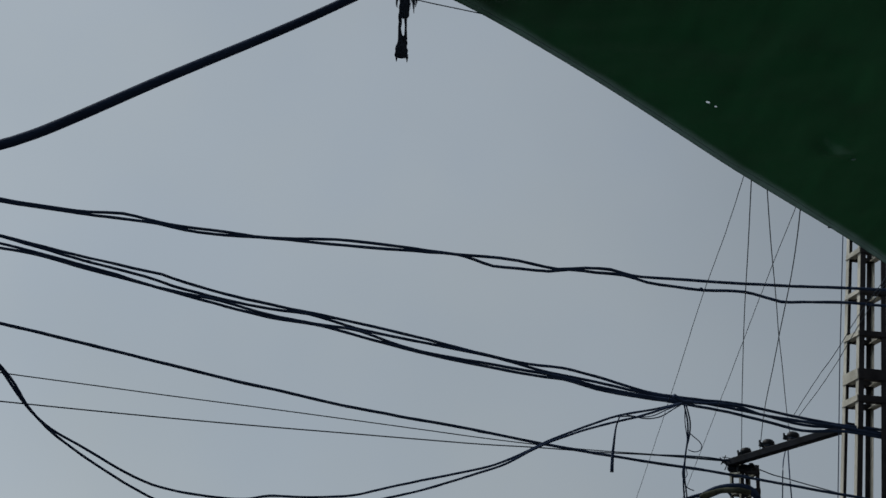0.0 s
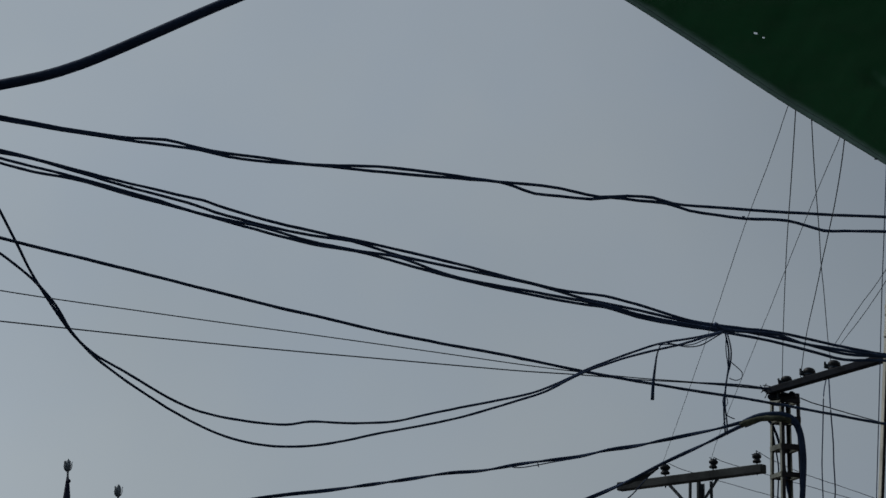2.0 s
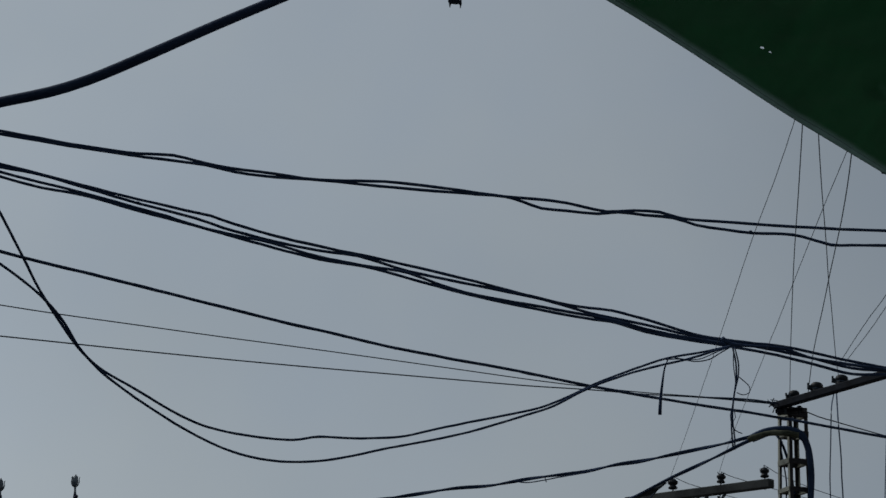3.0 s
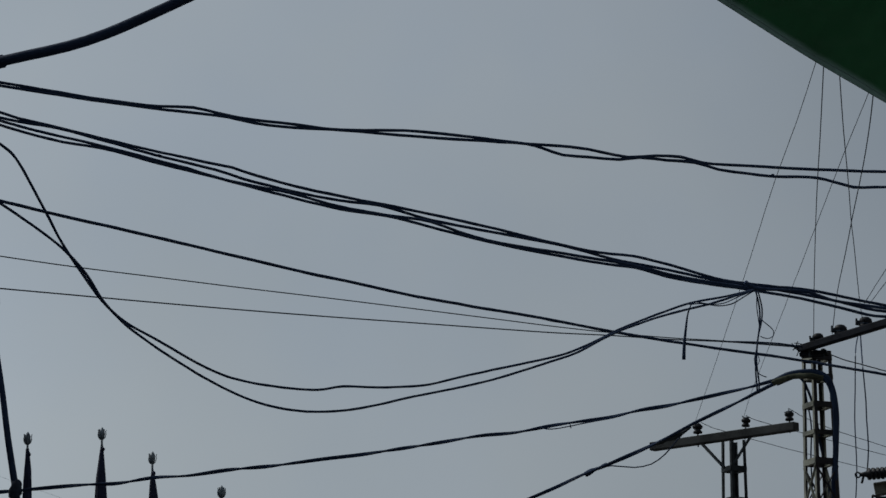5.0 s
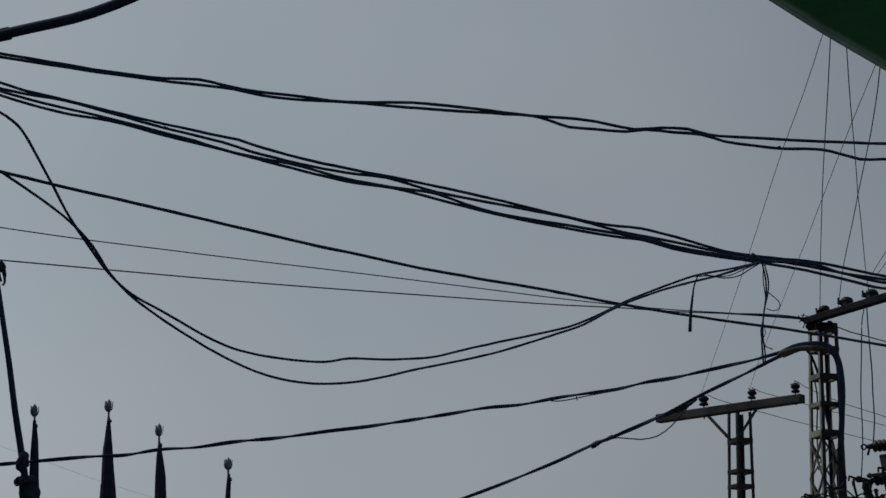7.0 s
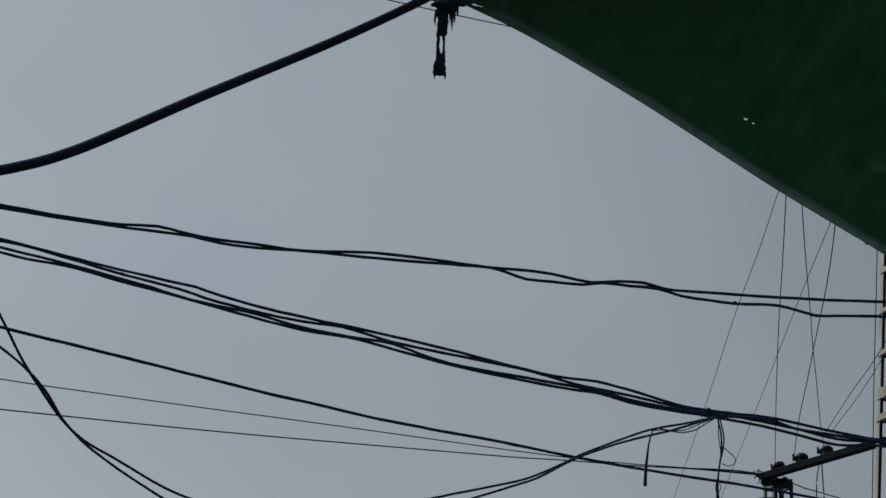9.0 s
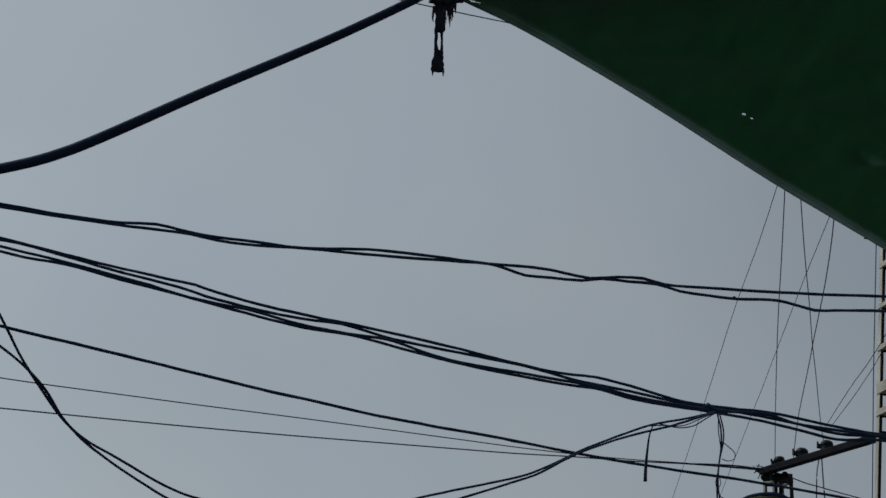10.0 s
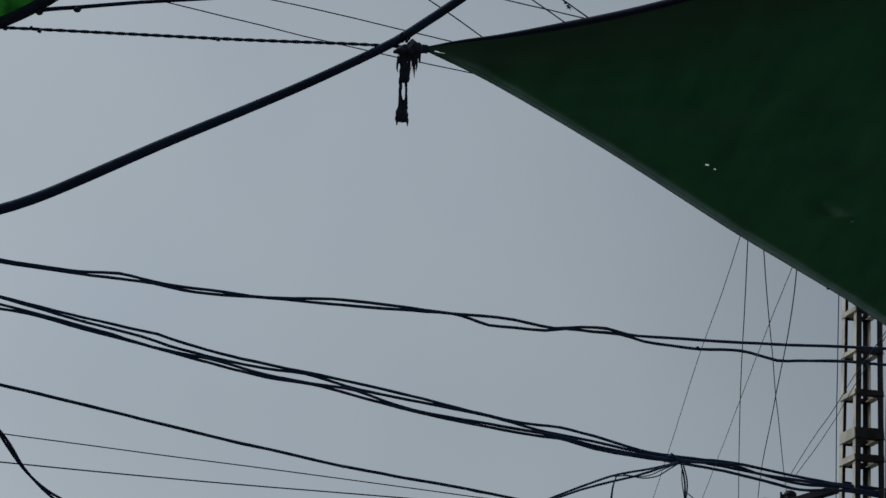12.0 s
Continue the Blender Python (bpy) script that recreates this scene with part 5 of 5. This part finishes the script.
part("eyelet", bm, GROMMET, tarp, "pale worn grommet", smooth=True)


# stitched-up knots on the free edge
for at, size in (((1.874, 7.770, 4.298), 0.005),):
    bm = bmesh.new()
    lump(bm, min(LOW_EDGE, key=lambda q: (q - Vector(at)).length), size, at[0] * 3, 0.5, (1.4, 1.2, 0.8), 2)
    part("edge_knot", bm, RAG, tarp, smooth=True)


# the strap that ties the corner to the cable
tie = thing("tie_strap", (0.129, 5.382, 4.180), "dark frayed cloth strap knotting the awning to the cable", "strap")
bm = bmesh.new()
lump(bm, (0.140, 5.383, 4.179), 0.024, 1.1, 0.45, (0.95, 0.9, 1.0))
lump(bm, (0.111, 5.386, 4.172), 0.022, 2.4, 0.45, (1.15, 0.9, 0.7))
lump(bm, (0.167, 5.428, 4.199), 0.018, 3.7, 0.4, (1.2, 0.8, 0.7))
part("knot", bm, RAG, tie, smooth=True)
for k in range(3):
    c = Vector((0.118, 5.396, 4.219))
    pts = [c + Vector((0.012 * k - 0.016, 0, 0)) + Matrix.Rotation(0.5, 3, "Y") @ Vector((0, 0.0145 * math.cos(w * math.pi / 6), 0.0145 * math.sin(w * math.pi / 6))) for w in range(13)]
    run("wrap", pts, 0.0028, RAG, tie, step=0.01, sides=8, rough=0.3)


def strip(name, points, widths, parent, seed):
    """A flat strip of cloth with ragged edges that hangs along the points."""
    line = glide(points, 0.004)
    bm = bmesh.new()
    rows = []
    for i, q in enumerate(line):
        s = i / (len(line) - 1) * (len(widths) - 1)
        k = min(int(s), len(widths) - 2)
        w = widths[k] + (widths[k + 1] - widths[k]) * (s - k)
        e0 = 0.25 * w * noise.noise(Vector((q.z * 60, seed, 0)))
        e1 = 0.25 * w * noise.noise(Vector((q.z * 60, seed + 9, 0)))
        mid = 0.006 * noise.noise(Vector((q.z * 25, seed, 4)))
        rows.append([bm.verts.new(q + Vector((x, y, 0))) for x, y in ((-w / 2 + e0, 0), (0, -0.004 + mid), (w / 2 + e1, 0), (0, 0.005 + mid))])
    for a, b in zip(rows, rows[1:]):
        for k in range(4):
            bm.faces.new((a[k], a[(k + 1) % 4], b[(k + 1) % 4], b[k]))
    bm.faces.new(rows[0]), bm.faces.new(rows[-1][::-1])
    return part(name, bm, RAG, parent, smooth=False)


strip("tail", [(0.111, 5.374, 4.175), (0.113, 5.391, 4.139), (0.116, 5.404, 4.110), (0.114, 5.415, 4.087)], (0.024, 0.026, 0.026, 0.034, 0.022), tie, 1.0)
strip("tail", [(0.105, 5.410, 4.098), (0.104, 5.428, 4.059), (0.107, 5.441, 4.030)], (0.012, 0.009, 0.010, 0.013), tie, 2.0)
strip("tail", [(0.120, 5.401, 4.094), (0.121, 5.419, 4.055), (0.120, 5.432, 4.026)], (0.010, 0.007, 0.007, 0.012), tie, 3.0)
strip("tail", [(0.112, 5.436, 4.040), (0.110, 5.451, 4.008), (0.112, 5.461, 3.984)], (0.022, 0.030, 0.036, 0.036), tie, 4.0)
for pts in ([(0.099, 5.458, 3.991), (0.096, 5.462, 3.982), (0.096, 5.466, 3.974)], [(0.124, 5.457, 3.993), (0.126, 5.462, 3.983), (0.126, 5.466, 3.972)],
            [(0.134, 5.381, 4.160), (0.137, 5.389, 4.142), (0.139, 5.397, 4.125)], [(0.144, 5.382, 4.157), (0.143, 5.395, 4.128), (0.143, 5.409, 4.099)],
            [(0.153, 5.380, 4.160), (0.157, 5.385, 4.148), (0.158, 5.391, 4.137)], [(0.148, 5.380, 4.160), (0.150, 5.391, 4.137), (0.148, 5.401, 4.115)],
            [(0.127, 5.381, 4.160), (0.129, 5.392, 4.136), (0.129, 5.411, 4.096)], [(0.099, 5.384, 4.154), (0.094, 5.399, 4.122), (0.096, 5.403, 4.113)]):
    run("fray", pts, lambda s: 0.0045 * (1.15 - s), RAG, tie, step=0.01, sides=6, rough=0.4)

rng = random.Random(12)
for k in range(22):
    x, z = 0.126 + 0.034 * rng.random(), 4.172 - 0.012 * rng.random()
    drop_by, sway = 0.018 + 0.05 * rng.random() ** 1.5, 0.014 * (rng.random() - 0.4)
    run("thread", [(x, 5.382, z), (x + sway * 0.3, 5.386 + drop_by * 0.2, z - drop_by * 0.5), (x + sway, 5.384 + drop_by * 0.4, z - drop_by)], lambda s: 0.0018 * (1.2 - s), RAG, tie, step=0.008, sides=5)

# rope from the knot to the second awning
rope = thing("twisted_rope", (0.089, 5.408, 4.197), "dark twisted rope stretched between two awnings", "rope")
ROPE_LINE = [(0.125, 5.409, 4.194), (-0.008, 5.408, 4.200), (-0.362, 5.395, 4.201), (-0.711, 5.362, 4.197), (-0.929, 5.332, 4.190), (-1.112, 5.301, 4.181)]
for k in range(2):
    twisted("strand", ROPE_LINE, 0.0034, 0.0019, 15.0, ROPE, rope, phase=k / 2, step=0.006, wander=0.6)
for at in ((-0.935, 5.321, 4.188), (-0.912, 5.327, 4.182), (-0.416, 5.383, 4.194), (-1.004, 5.312, 4.180)):
    bm = bmesh.new()
    lump(bm, at, 0.006, at[0] * 7, 0.5, detail=2)
    part("knot", bm, ROPE, rope, smooth=True)

# corner of the second awning, with the rod along it
awning = thing("tarpaulin", (-1.021, 5.318, 4.184), "bright green corner of a second tarpaulin awning", "tarpaulin")
C_EDGE = glide([(-1.121, 5.356, 4.180), (-1.021, 5.315, 4.190), (-0.939, 5.284, 4.215), (-0.857, 5.239, 4.243), (-0.648, 5.135, 4.327), (-0.348, 4.935, 4.432)], 0.02)
BACK = Vector((-0.75, -0.1, 0.3))
verts, faces = [], []
for i, q in enumerate(C_EDGE):
    for k in range(25):
        c = k / 24
        verts.append(q + BACK * c + Vector((0, 0, 0.03 * noise.noise(Vector((i * 0.05, c * 4, 0))) - 0.05 * math.sin(math.pi * min(1, c * 3)) * 0.5)))
for i in range(len(C_EDGE) - 1):
    for k in range(24):
        o = i * 25 + k
        faces.append((o, o + 1, o + 26, o + 25))
me = bpy.data.meshes.new("sheet")
me.from_pydata(verts, [], faces)
place("sheet", finish(me, LEAF_TARP), awning)
run("hem", [q + Vector((-0.006, -0.004, 0.004)) for q in C_EDGE[::4]], 0.015, RAG, awning, "dark rolled hem", step=0.03, rough=0.3)
rod = thing("awning_rod", (-0.921, 5.266, 4.213), "thin dark rod along the second awning", "rod")
run("shaft", [(-0.985, 5.290, 4.212), (-0.921, 5.268, 4.216), (-0.797, 5.267, 4.229), (-0.626, 5.268, 4.249), (-0.445, 5.268, 4.264), (0.084, 5.224, 4.297)], lambda s: 0.0068 - 0.003 * s, RUBBER, rod, sides=10)
for at, size in (((-0.800, 5.260, 4.218), 0.009), ((-0.904, 5.260, 4.207), 0.009)):
    bm = bmesh.new()
    lump(bm, at, size, size * 900, 0.4, (1.2, 1, 0.8), 2)
    part("knot", bm, RAG, rod, smooth=True)
